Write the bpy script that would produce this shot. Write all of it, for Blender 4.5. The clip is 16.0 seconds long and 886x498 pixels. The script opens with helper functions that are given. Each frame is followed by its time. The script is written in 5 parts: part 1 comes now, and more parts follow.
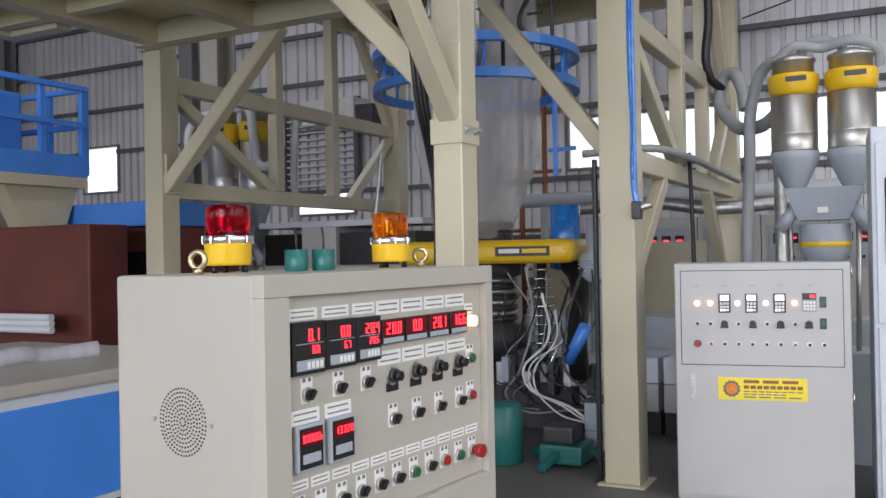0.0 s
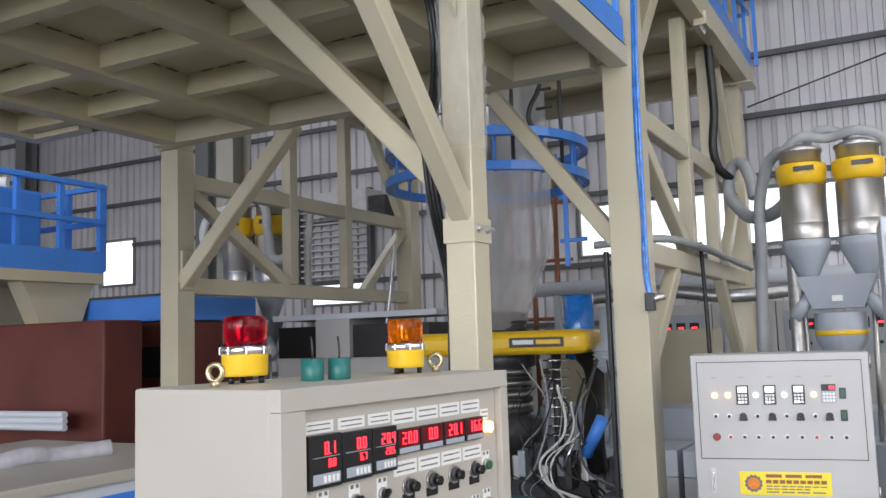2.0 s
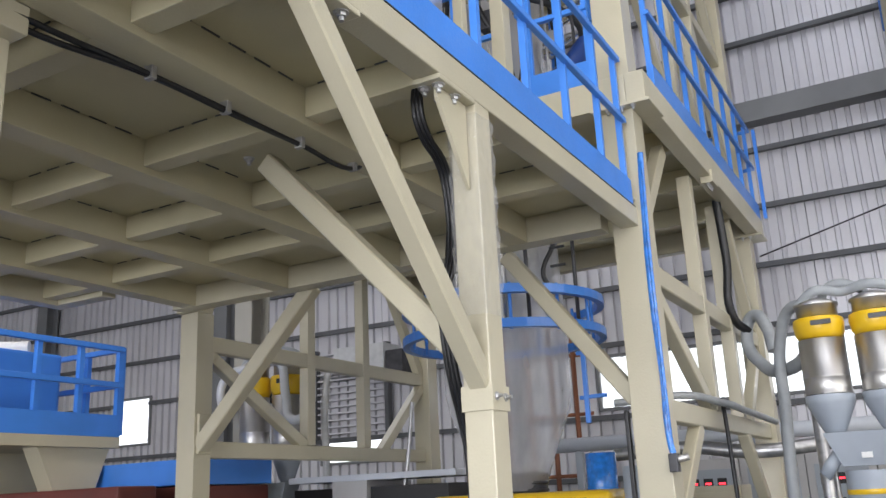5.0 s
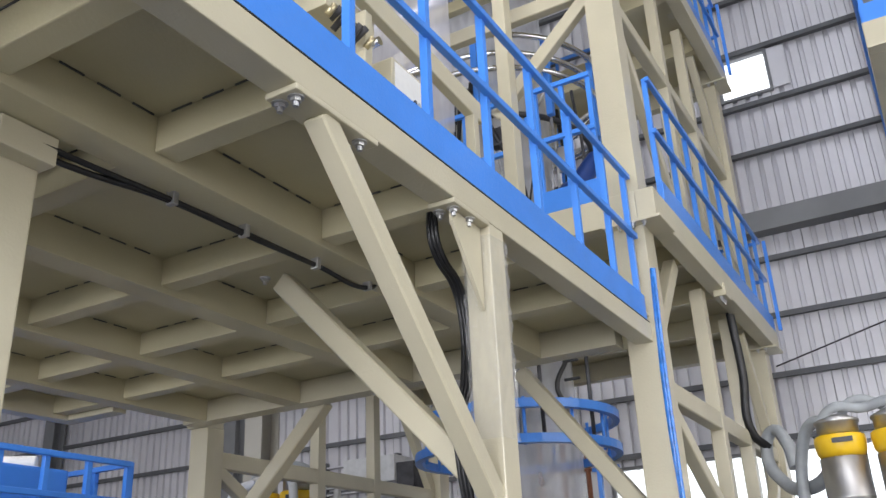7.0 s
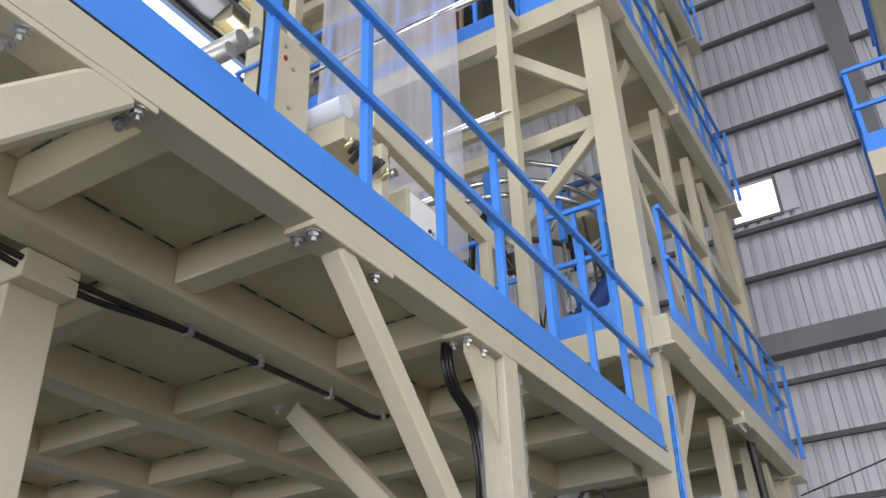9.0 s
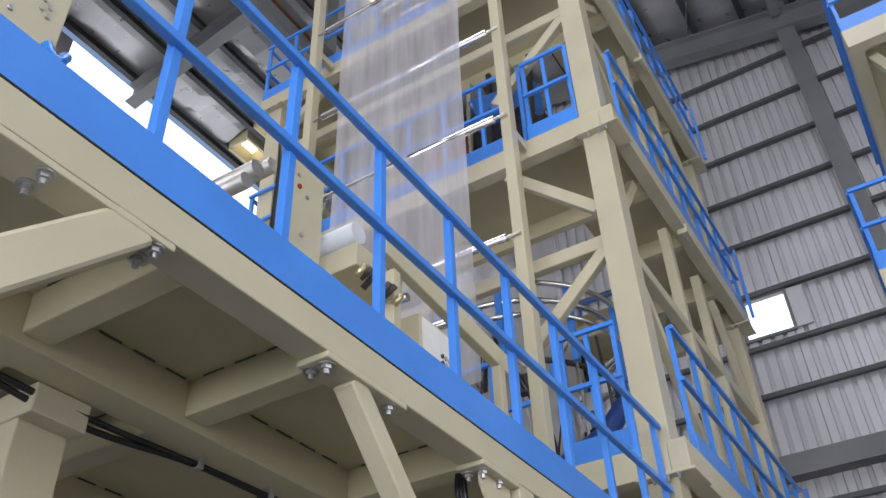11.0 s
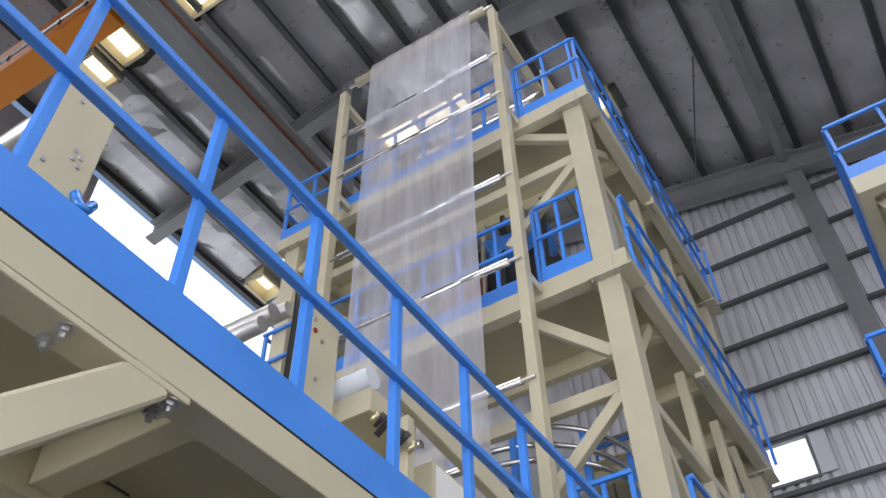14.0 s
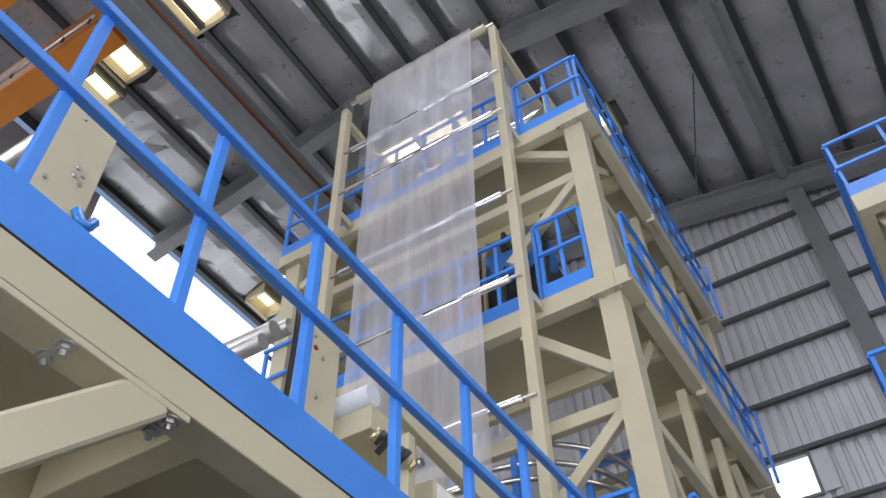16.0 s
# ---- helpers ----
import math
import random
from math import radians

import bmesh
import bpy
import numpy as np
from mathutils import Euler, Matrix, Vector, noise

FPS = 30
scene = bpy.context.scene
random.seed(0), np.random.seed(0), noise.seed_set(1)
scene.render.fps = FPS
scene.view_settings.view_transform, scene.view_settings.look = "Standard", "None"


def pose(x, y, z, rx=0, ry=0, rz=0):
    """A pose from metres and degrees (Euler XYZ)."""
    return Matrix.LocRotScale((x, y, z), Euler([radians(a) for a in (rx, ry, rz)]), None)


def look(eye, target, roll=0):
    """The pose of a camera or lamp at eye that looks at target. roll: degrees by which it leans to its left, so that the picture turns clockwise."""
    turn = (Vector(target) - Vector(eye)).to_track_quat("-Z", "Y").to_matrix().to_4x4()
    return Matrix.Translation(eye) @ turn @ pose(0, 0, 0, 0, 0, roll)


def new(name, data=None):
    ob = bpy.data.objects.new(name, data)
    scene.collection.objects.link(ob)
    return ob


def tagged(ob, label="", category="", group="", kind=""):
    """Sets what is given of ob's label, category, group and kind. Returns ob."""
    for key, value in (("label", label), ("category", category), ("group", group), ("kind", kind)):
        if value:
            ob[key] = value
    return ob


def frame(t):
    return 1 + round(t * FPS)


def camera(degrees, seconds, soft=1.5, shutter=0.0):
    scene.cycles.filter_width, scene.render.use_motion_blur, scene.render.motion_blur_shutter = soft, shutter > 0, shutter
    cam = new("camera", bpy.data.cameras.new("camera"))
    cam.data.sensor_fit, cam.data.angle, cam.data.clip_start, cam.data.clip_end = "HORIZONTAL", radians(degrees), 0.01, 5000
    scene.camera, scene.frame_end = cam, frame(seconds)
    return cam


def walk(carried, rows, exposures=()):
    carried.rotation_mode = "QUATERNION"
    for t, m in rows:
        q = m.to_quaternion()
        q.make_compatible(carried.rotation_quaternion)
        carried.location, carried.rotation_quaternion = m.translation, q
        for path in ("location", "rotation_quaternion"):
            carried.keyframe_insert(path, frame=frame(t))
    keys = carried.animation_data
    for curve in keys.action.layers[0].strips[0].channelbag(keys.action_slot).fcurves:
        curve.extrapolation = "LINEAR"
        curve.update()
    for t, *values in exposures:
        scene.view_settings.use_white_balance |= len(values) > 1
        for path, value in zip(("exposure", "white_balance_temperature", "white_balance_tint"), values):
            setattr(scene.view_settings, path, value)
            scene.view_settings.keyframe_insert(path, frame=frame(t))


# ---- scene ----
cam = camera(53.5, 16.0)
PATH = [
    (0, (1.367, 0.281, 1.611), (0.443, 2.055, 1.62), -1.1),
    (0.5, (1.365, 0.277, 1.62), (0.437, 2.047, 1.694), -1.2),
    (1, (1.369, 0.273, 1.631), (0.434, 2.036, 1.758), -1.4),
    (1.5, (1.379, 0.252, 1.647), (0.439, 2.009, 1.811), -1.5),
    (2, (1.376, 0.26, 1.652), (0.436, 2.013, 1.858), -1.8),
    (2.5, (1.382, 0.253, 1.662), (0.443, 1.998, 1.931), -1.9),
    (3, (1.388, 0.244, 1.674), (0.448, 1.977, 2.007), -1.8),
    (3.5, (1.402, 0.232, 1.683), (0.459, 1.953, 2.069), -2.0),
    (4, (1.401, 0.226, 1.692), (0.461, 1.937, 2.128), -2.4),
    (6.5, (1.402, 0.194, 1.753), (0.487, 1.826, 2.459), -2.5),
    (7, (1.405, 0.184, 1.768), (0.5, 1.794, 2.535), -2.6),
    (7.5, (1.409, 0.181, 1.779), (0.52, 1.764, 2.619), -2.7),
    (8, (1.419, 0.168, 1.783), (0.546, 1.723, 2.689), -2.5),
    (10.5, (1.419, 0.144, 1.829), (0.593, 1.541, 2.999), -2.5),
    (11, (1.424, 0.132, 1.838), (0.626, 1.493, 3.067), -2.5),
    (11.5, (1.426, 0.125, 1.845), (0.639, 1.455, 3.113), -2.1),
    (12, (1.426, 0.124, 1.853), (0.651, 1.423, 3.161), -1.9),
    (12.5, (1.427, 0.119, 1.862), (0.672, 1.38, 3.219), -2.0),
    (13, (1.429, 0.113, 1.868), (0.691, 1.344, 3.262), -2.0),
    (13.5, (1.43, 0.105, 1.874), (0.703, 1.306, 3.298), -1.7),
    (14, (1.43, 0.101, 1.876), (0.722, 1.274, 3.333), -1.5),
    (14.5, (1.432, 0.096, 1.876), (0.732, 1.256, 3.347), -1.6),
    (15, (1.428, 0.101, 1.877), (0.731, 1.256, 3.354), -1.6),
    (15.5, (1.43, 0.098, 1.878), (0.734, 1.25, 3.357), -1.5),
    (16, (1.431, 0.099, 1.878), (0.736, 1.248, 3.361), -1.4),
]
EXPOSURES = [(0, 0.14), (1, 0.2), (3, 0.48), (7, 0.62), (8.2, 0.52), (10.5, 0.28), (12.5, 0.2), (16, 0.2)]
walk(cam, [(t, look(eye, target, roll)) for t, eye, target, roll in PATH], EXPOSURES)


# ---- light ----
world = bpy.data.worlds.new("sky")
scene.world = world
world.use_nodes = True
wn = world.node_tree.nodes
sky = wn.new("ShaderNodeTexSky")
sky.sky_type, sky.sun_disc = "NISHITA", False
sky.sun_elevation, sky.sun_rotation = radians(48), radians(120)
sky.air_density, sky.dust_density = 1.5, 4.0
world.node_tree.links.new(sky.outputs[0], wn["Background"].inputs[0])
wn["Background"].inputs[1].default_value = 0.15


def lamp_area(name, m, sx, sy, watts, colour):
    data = bpy.data.lights.new(name, "AREA")
    data.shape, data.size, data.size_y, data.energy, data.color = "RECTANGLE", sx, sy, watts, colour
    ob = new(name, data)
    ob.matrix_basis = m
    return ob


# daylight lamp at the high glazing, and added fill lamps at unseen openings:
# two gates behind, the side gate and a wide gap in the roof
lamp_area("gate_fill", look((1.0, -9.7, 3.8), (0.5, 6, 3.4)), 10, 6.0, 1450, (0.91, 0.92, 1.0))
lamp_area("bay_fill", look((-12.0, -9.7, 3.1), (-10.5, 8, 3.6)), 7.6, 5.4, 380, (0.92, 0.93, 1.0))
lamp_area("side_fill", look((8.8, 2.0, 4.6), (-3, 4.5, 4.5)), 12, 7.5, 300, (0.92, 0.93, 1.0))
lamp_area("glazing_daylight", look((-10.6, 6.0, 12.5), (0, 6, 7)), 15, 8.0, 330, (0.92, 0.93, 1.0))
lamp_area("roof_fill", look((3.5, 1.0, 16.0), (2.5, 2.5, 0)), 6, 9, 400, (0.92, 0.93, 1.0))

# ---- materials ----


def mat(name, base, rough=0.5, metal=0.0, scale=6.0, var=0.12, bump=0.02, fine=90.0, coat=0.0, dirt=None, rand=0.0):
    m = bpy.data.materials.new(name)
    m.use_nodes = True
    nt = m.node_tree
    n, l = nt.nodes, nt.links
    b = n["Principled BSDF"]
    b.inputs["Metallic"].default_value = metal
    b.inputs["Coat Weight"].default_value = coat
    co = n.new("ShaderNodeTexCoord")
    big, small = n.new("ShaderNodeTexNoise"), n.new("ShaderNodeTexNoise")
    big.inputs["Scale"].default_value, big.inputs["Detail"].default_value = scale, 5
    small.inputs["Scale"].default_value, small.inputs["Detail"].default_value = fine, 3
    for t in (big, small):
        l.new(co.outputs["Object"], t.inputs["Vector"])
    ramp = n.new("ShaderNodeValToRGB")
    c = base
    dark = dirt or tuple(v * (1 - var) for v in c)
    ramp.color_ramp.elements[0].position, ramp.color_ramp.elements[1].position = 0.3, 0.62
    ramp.color_ramp.elements[0].color = (*dark, 1)
    ramp.color_ramp.elements[1].color = (*c, 1)
    l.new(big.outputs[0], ramp.inputs[0])
    out = ramp.outputs[0]
    if rand:
        info, hsv, mr = n.new("ShaderNodeObjectInfo"), n.new("ShaderNodeHueSaturation"), n.new("ShaderNodeMapRange")
        mr.inputs["To Min"].default_value, mr.inputs["To Max"].default_value = 1 - rand, 1 + rand
        l.new(info.outputs["Random"], mr.inputs[0])
        l.new(mr.outputs[0], hsv.inputs["Value"])
        l.new(out, hsv.inputs["Color"])
        out = hsv.outputs[0]
    l.new(out, b.inputs["Base Color"])
    mr2 = n.new("ShaderNodeMapRange")
    mr2.inputs["To Min"].default_value, mr2.inputs["To Max"].default_value = max(rough - 0.1, 0.03), min(rough + 0.12, 1)
    l.new(small.outputs[0], mr2.inputs[0])
    l.new(mr2.outputs[0], b.inputs["Roughness"])
    bp = n.new("ShaderNodeBump")
    bp.inputs["Strength"].default_value, bp.inputs["Distance"].default_value = min(1, bump * 10), 0.004
    l.new(small.outputs[0], bp.inputs["Height"])
    l.new(bp.outputs[0], b.inputs["Normal"])
    return m


def glow(name, colour, strength):
    m = bpy.data.materials.new(name)
    m.use_nodes = True
    b = m.node_tree.nodes["Principled BSDF"]
    b.inputs["Base Color"].default_value = (*colour, 1)
    b.inputs["Emission Color"].default_value = (*colour, 1)
    b.inputs["Emission Strength"].default_value = strength
    b.inputs["Roughness"].default_value = 0.3
    return m


def film_mat(name, tint, cover, rough=0.25, grain=(4, 4, 0.35), crease=0.6):
    m = bpy.data.materials.new(name)
    m.use_nodes = True
    nt = m.node_tree
    n, l = nt.nodes, nt.links
    b = n["Principled BSDF"]
    b.inputs["Base Color"].default_value = (*tint, 1)
    b.inputs["Roughness"].default_value = rough
    tr, mix, add = n.new("ShaderNodeBsdfTransparent"), n.new("ShaderNodeMixShader"), n.new("ShaderNodeMixShader")
    tl = n.new("ShaderNodeBsdfTranslucent")
    tl.inputs[0].default_value = (*tint, 1)
    co, mp, no, mr = n.new("ShaderNodeTexCoord"), n.new("ShaderNodeMapping"), n.new("ShaderNodeTexNoise"), n.new("ShaderNodeMapRange")
    mp.inputs["Scale"].default_value = grain
    no.inputs["Scale"].default_value, no.inputs["Detail"].default_value = 1.6, 4
    l.new(co.outputs["Object"], mp.inputs[0])
    l.new(mp.outputs[0], no.inputs["Vector"])
    mr.inputs["From Min"].default_value, mr.inputs["From Max"].default_value = 0.3, 0.7
    mr.inputs["To Min"].default_value, mr.inputs["To Max"].default_value = cover * 0.75, min(cover * 1.3, 0.97)
    l.new(no.outputs[0], mr.inputs[0])
    add.inputs[0].default_value = 0.45
    l.new(b.outputs[0], add.inputs[1])
    l.new(tl.outputs[0], add.inputs[2])
    l.new(mr.outputs[0], mix.inputs[0])
    l.new(tr.outputs[0], mix.inputs[1])
    l.new(add.outputs[0], mix.inputs[2])
    l.new(mix.outputs[0], n["Material Output"].inputs["Surface"])
    bp = n.new("ShaderNodeBump")
    bp.inputs["Strength"].default_value, bp.inputs["Distance"].default_value = crease, 0.03
    l.new(no.outputs[0], bp.inputs["Height"])
    l.new(bp.outputs[0], b.inputs["Normal"])
    return m


CREAM = mat("cream_paint", (0.52, 0.48, 0.35), 0.36, scale=2.5, var=0.1, bump=0.03, coat=0.15, rand=0.03)
UNDER = mat("cream_plate_paint", (0.55, 0.50, 0.33), 0.4, scale=1.5, var=0.14, bump=0.03)
BLUE = mat("blue_paint", (0.06, 0.255, 0.80), 0.35, scale=3, var=0.12, bump=0.03, coat=0.2)
CABINET = mat("cabinet_enamel", (0.45, 0.425, 0.375), 0.42, scale=3, var=0.06, bump=0.008, fine=260)
CABINET2 = mat("cabinet_light_enamel", (0.48, 0.48, 0.48), 0.45, scale=3, var=0.06, bump=0.008, fine=260)
WHITE = mat("pale_enamel", (0.58, 0.62, 0.68), 0.4, scale=3, var=0.05, bump=0.03)
STEEL = mat("brushed_steel", (0.58, 0.57, 0.55), 0.40, 1.0, scale=3, var=0.15, bump=0.02, fine=200)
CHROME = mat("polished_roller_steel", (0.78, 0.78, 0.80), 0.14, 1.0, scale=2, var=0.06, bump=0.005)
GALV = mat("galvanised_bolt", (0.55, 0.55, 0.55), 0.4, 0.9, scale=20, var=0.3)
GREY = mat("grey_painted_metal", (0.36, 0.40, 0.45), 0.4, scale=4, var=0.1)
DARK = mat("dark_steel", (0.07, 0.07, 0.075), 0.45, 0.4, scale=8, var=0.4)
BLACK = mat("black_rubber", (0.009, 0.009, 0.010), 0.38, scale=10, var=0.3)
LEMON = mat("lemon_plate_enamel", (0.85, 0.68, 0.03), 0.35, scale=4, var=0.06)
YELLOW = mat("yellow_paint", (0.80, 0.50, 0.015), 0.35, scale=4, var=0.08, coat=0.2)
RED = mat("oxide_red_paint", (0.13, 0.028, 0.02), 0.5, scale=2, var=0.35)
TEAL = mat("teal_paint", (0.015, 0.14, 0.13), 0.4, scale=6, var=0.2)
HOSE = mat("grey_corrugated_hose", (0.33, 0.35, 0.36), 0.45, scale=8, var=0.2)
SHEET = mat("corrugated_wall_sheet", (0.66, 0.655, 0.68), 0.40, 0.3, scale=0.7, var=0.14, bump=0.012, fine=40)
GIRT = mat("grey_steel_section", (0.12, 0.125, 0.13), 0.55, 0.2, scale=2, var=0.25)
ROOFSTEEL = mat("painted_roof_steel", (0.20, 0.205, 0.21), 0.55, scale=1.2, var=0.2)

FOIL = mat("foil_roof_insulation", (0.50, 0.50, 0.515), 0.3, 0.55, scale=1.1, var=0.22, bump=0.012, fine=5)
PURLIN = mat("dark_purlin_paint", (0.05, 0.052, 0.055), 0.55, 0.2, scale=2, var=0.25)
COLUMN = mat("warm_grey_column_paint", (0.40, 0.38, 0.32), 0.5, scale=1.2, var=0.15)
PALEHOSE = mat("pale_plastic_hose", (0.62, 0.63, 0.63), 0.3, scale=8, var=0.15, coat=0.3)
FLOOR = mat("concrete_floor", (0.11, 0.11, 0.105), 0.55, scale=1.2, var=0.3, bump=0.03)
ORANGE = mat("orange_crane_paint", (0.55, 0.19, 0.02), 0.45, scale=1.5, var=0.18)
COPPER = mat("copper_rust_paint", (0.28, 0.10, 0.045), 0.5, scale=4, var=0.3)
PAPER = mat("label_paper", (0.78, 0.78, 0.76), 0.6, scale=30, var=0.05)
INK = mat("label_ink", (0.16, 0.16, 0.17), 0.6)
BLUEWRAP = mat("blue_plastic_wrap", (0.02, 0.22, 0.75), 0.16, scale=20, var=0.4, bump=0.15, fine=60, coat=0.5)
FILM = film_mat("translucent_film", (0.82, 0.82, 0.90), 0.48, 0.2)
BUBBLE = film_mat("bubble_film", (0.88, 0.89, 0.92), 0.36, 0.1, (2.5, 2.5, 0.9), 0.9)
WRAP = film_mat("clear_wrap", (0.85, 0.85, 0.85), 0.2, 0.06, (22, 22, 10), 0.5)
TRANSLUCENT = glow("translucent_wall_sheet", (0.90, 0.93, 0.96), 0.75)
WARMGLOW = glow("warm_daylight_panel", (1.0, 0.86, 0.6), 1.7)
SKYGLOW = glow("daylight_panel", (0.93, 0.95, 1.0), 1.15)
REDLED = glow("red_led", (1.0, 0.03, 0.05), 2.6)
REDSOFT = glow("red_display_window", (0.10, 0.0, 0.004), 0.12)
WHITELED = glow("white_led", (0.9, 0.95, 1.0), 1.0)
AMBERLED = glow("warm_pilot_light", (1.0, 0.55, 0.25), 3.0)


def dome_mat(name, colour):
    m = bpy.data.materials.new(name)
    m.use_nodes = True
    b = m.node_tree.nodes["Principled BSDF"]
    b.inputs["Base Color"].default_value = (*colour, 1)
    b.inputs["Roughness"].default_value = 0.08
    b.inputs["Transmission Weight"].default_value = 0.9
    b.inputs["IOR"].default_value = 1.3
    return m


REDDOME = dome_mat("red_plastic_dome", (0.5, 0.0, 0.012))
AMBERDOME = dome_mat("amber_plastic_dome", (0.9, 0.2, 0.0))

# ---- mesh helpers ----


def box(bm, x0, x1, y0, y1, z0, z1, m=None):
    vs = [bm.verts.new((x, y, z)) for z in (z0, z1) for y in (y0, y1) for x in (x0, x1)]
    if m is not None:
        for v in vs:
            v.co = m @ v.co
    fs = [bm.faces.new([vs[i] for i in f]) for f in ((0, 2, 3, 1), (4, 5, 7, 6), (0, 1, 5, 4), (2, 6, 7, 3), (0, 4, 6, 2), (1, 3, 7, 5))]
    return fs


def rbox(bm, x0, x1, y0, y1, z0, z1, r=0.006, seg=2):
    """A box with rounded edges."""
    fs = box(bm, x0, x1, y0, y1, z0, z1)
    es = list({e for f in fs for e in f.edges})
    bmesh.ops.bevel(bm, geom=es, offset=r, segments=seg, profile=0.6, affect="EDGES")


def frame_of(p, q):
    p, q = Vector(p), Vector(q)
    d = (q - p)
    up = Vector((0, 0, 1)) if abs(d.normalized().z) < 0.97 else Vector((1, 0, 0))
    s = d.cross(up).normalized()
    u = s.cross(d).normalized()
    return p, d, s, u


def beam(bm, p, q, w, h):
    """A square tube from p to q: w across, h in the upright sense."""
    p, d, s, u = frame_of(p, q)
    n = d.length
    m = Matrix.Translation(p) @ Matrix((s, d.normalized(), u)).transposed().to_4x4()
    rbox(bm, -w / 2, w / 2, 0, n, -h / 2, h / 2, min(w, h) * 0.07, 1)
    new_vs = bm.verts[-1:]
    return m


def part(name, bm, material, parent, label="", smooth=False, kind=""):
    me = bpy.data.meshes.new(name)
    bmesh.ops.recalc_face_normals(bm, faces=bm.faces)
    bm.to_mesh(me)
    bm.free()
    if smooth:
        for p in me.polygons:
            p.use_smooth = True
    me.materials.append(material)
    ob = new(name, me)
    if parent is not None:
        ob.parent = parent
    if label:
        ob["label"] = label
    if kind:
        ob["kind"] = kind
    return ob


def member(name, p, q, w, h, material, parent, label=""):
    """One straight steel section as a part."""
    bm = bmesh.new()
    pp, d, s, u = frame_of(p, q)
    rbox(bm, -w / 2, w / 2, 0, d.length, -h / 2, h / 2, min(w, h) * 0.08, 1)
    bm.transform(Matrix.Translation(pp) @ Matrix((s, d.normalized(), u)).transposed().to_4x4())
    return part(name, bm, material, parent, label)


def block(name, x0, x1, y0, y1, z0, z1, material, parent, label="", r=0.006):
    bm = bmesh.new()
    rbox(bm, x0, x1, y0, y1, z0, z1, r)
    return part(name, bm, material, parent, label)


def rod(bm, p, q, r, seg=14, r2=None):
    pp, d, s, u = frame_of(p, q)
    m = Matrix.Translation(pp + d / 2) @ Matrix((s, u, -d.normalized())).transposed().to_4x4()
    bmesh.ops.create_cone(bm, cap_ends=True, segments=seg, radius1=r if r2 is None else r2, radius2=r, depth=d.length, matrix=m)


def bar(name, p, q, r, material, parent, label="", seg=14):
    bm = bmesh.new()
    rod(bm, p, q, r, seg)
    ob = part(name, bm, material, parent, label)
    for f in ob.data.polygons:
        f.use_smooth = len(f.vertices) == 4
    return ob


def lathe(name, prof, material, parent, c=(0, 0, 0), seg=28, label=""):
    """A turned body from a short profile of (radius, height)."""
    bm = bmesh.new()
    rings = []
    for r, z in prof:
        rings.append([bm.verts.new((c[0] + r * math.cos(2 * math.pi * i / seg), c[1] + r * math.sin(2 * math.pi * i / seg), c[2] + z)) for i in range(seg)])
    for a, b in zip(rings, rings[1:]):
        for i in range(seg):
            bm.faces.new((a[i], a[(i + 1) % seg], b[(i + 1) % seg], b[i]))
    if prof[0][0] > 0.001:
        bm.faces.new(rings[0][::-1])
    if prof[-1][0] > 0.001:
        bm.faces.new(rings[-1])
    ob = part(name, bm, material, parent, label)
    for f in ob.data.polygons:
        f.use_smooth = len(f.vertices) == 4
    return ob


def pipe(name, pts, r, material, parent, label="", cyclic=False, res=8):
    """A bent tube through points."""
    cu = bpy.data.curves.new(name, "CURVE")
    cu.dimensions, cu.bevel_depth, cu.bevel_resolution, cu.resolution_u, cu.use_fill_caps = "3D", r, 3, res, True
    sp = cu.splines.new("BEZIER")
    sp.bezier_points.add(len(pts) - 1)
    sp.use_cyclic_u = cyclic
    for b, p in zip(sp.bezier_points, pts):
        b.co = p
        b.handle_left_type = b.handle_right_type = "AUTO"
    cu.materials.append(material)
    tmp = bpy.data.objects.new(name, cu)
    me = bpy.data.meshes.new_from_object(tmp)
    bpy.data.objects.remove(tmp)
    bpy.data.curves.remove(cu)
    for f in me.polygons:
        f.use_smooth = True
    me.name = name
    ob = new(name, me)
    if parent is not None:
        ob.parent = parent
    if label:
        ob["label"] = label
    return ob


def thing(name, at, label, category, turn=0.0, group=""):
    ob = new(name)
    ob.empty_display_size = 0.1
    ob.matrix_basis = pose(*at, 0, 0, turn)
    return tagged(ob, label, category, group)


def plain(name, bm, material, label, category="", kind="", group=""):
    return tagged(part(name, bm, material, None), label, category, group, kind)


# ---- hall ----
FZ = 0.265  # floor level
WY = 14.0
LEFT, RIGHT, BACK = -20.0, 9.0, -10.0
RIDGE = -5.0


def roof_z(x):
    return 17.95 - 0.20 * abs(x - RIDGE)


bm = bmesh.new()
box(bm, LEFT, RIGHT, BACK, WY + 0.2, -0.1, FZ)
plain("floor", bm, FLOOR, "grey worn concrete factory floor", "floor", "structure")


def corrugated(bm, x0, x1, z0, z1, y, pitch=0.21, deep=0.06):
    """Trapezoid sheet on the plane y, ribs upright, standing out towards -y."""
    prof, x = [], x0
    while x < x1:
        for dx, dy in ((0, 0), (pitch * 0.6, 0), (pitch * 0.66, deep), (pitch * 0.94, deep)):
            if x + dx < x1:
                prof.append((x + dx, y + dy))
        x += pitch
    prof.append((x1, y))
    lo = [bm.verts.new((a, b, z0)) for a, b in prof]
    hi = [bm.verts.new((a, b, z1)) for a, b in prof]
    for i in range(len(prof) - 1):
        bm.faces.new((lo[i], lo[i + 1], hi[i + 1], hi[i]))


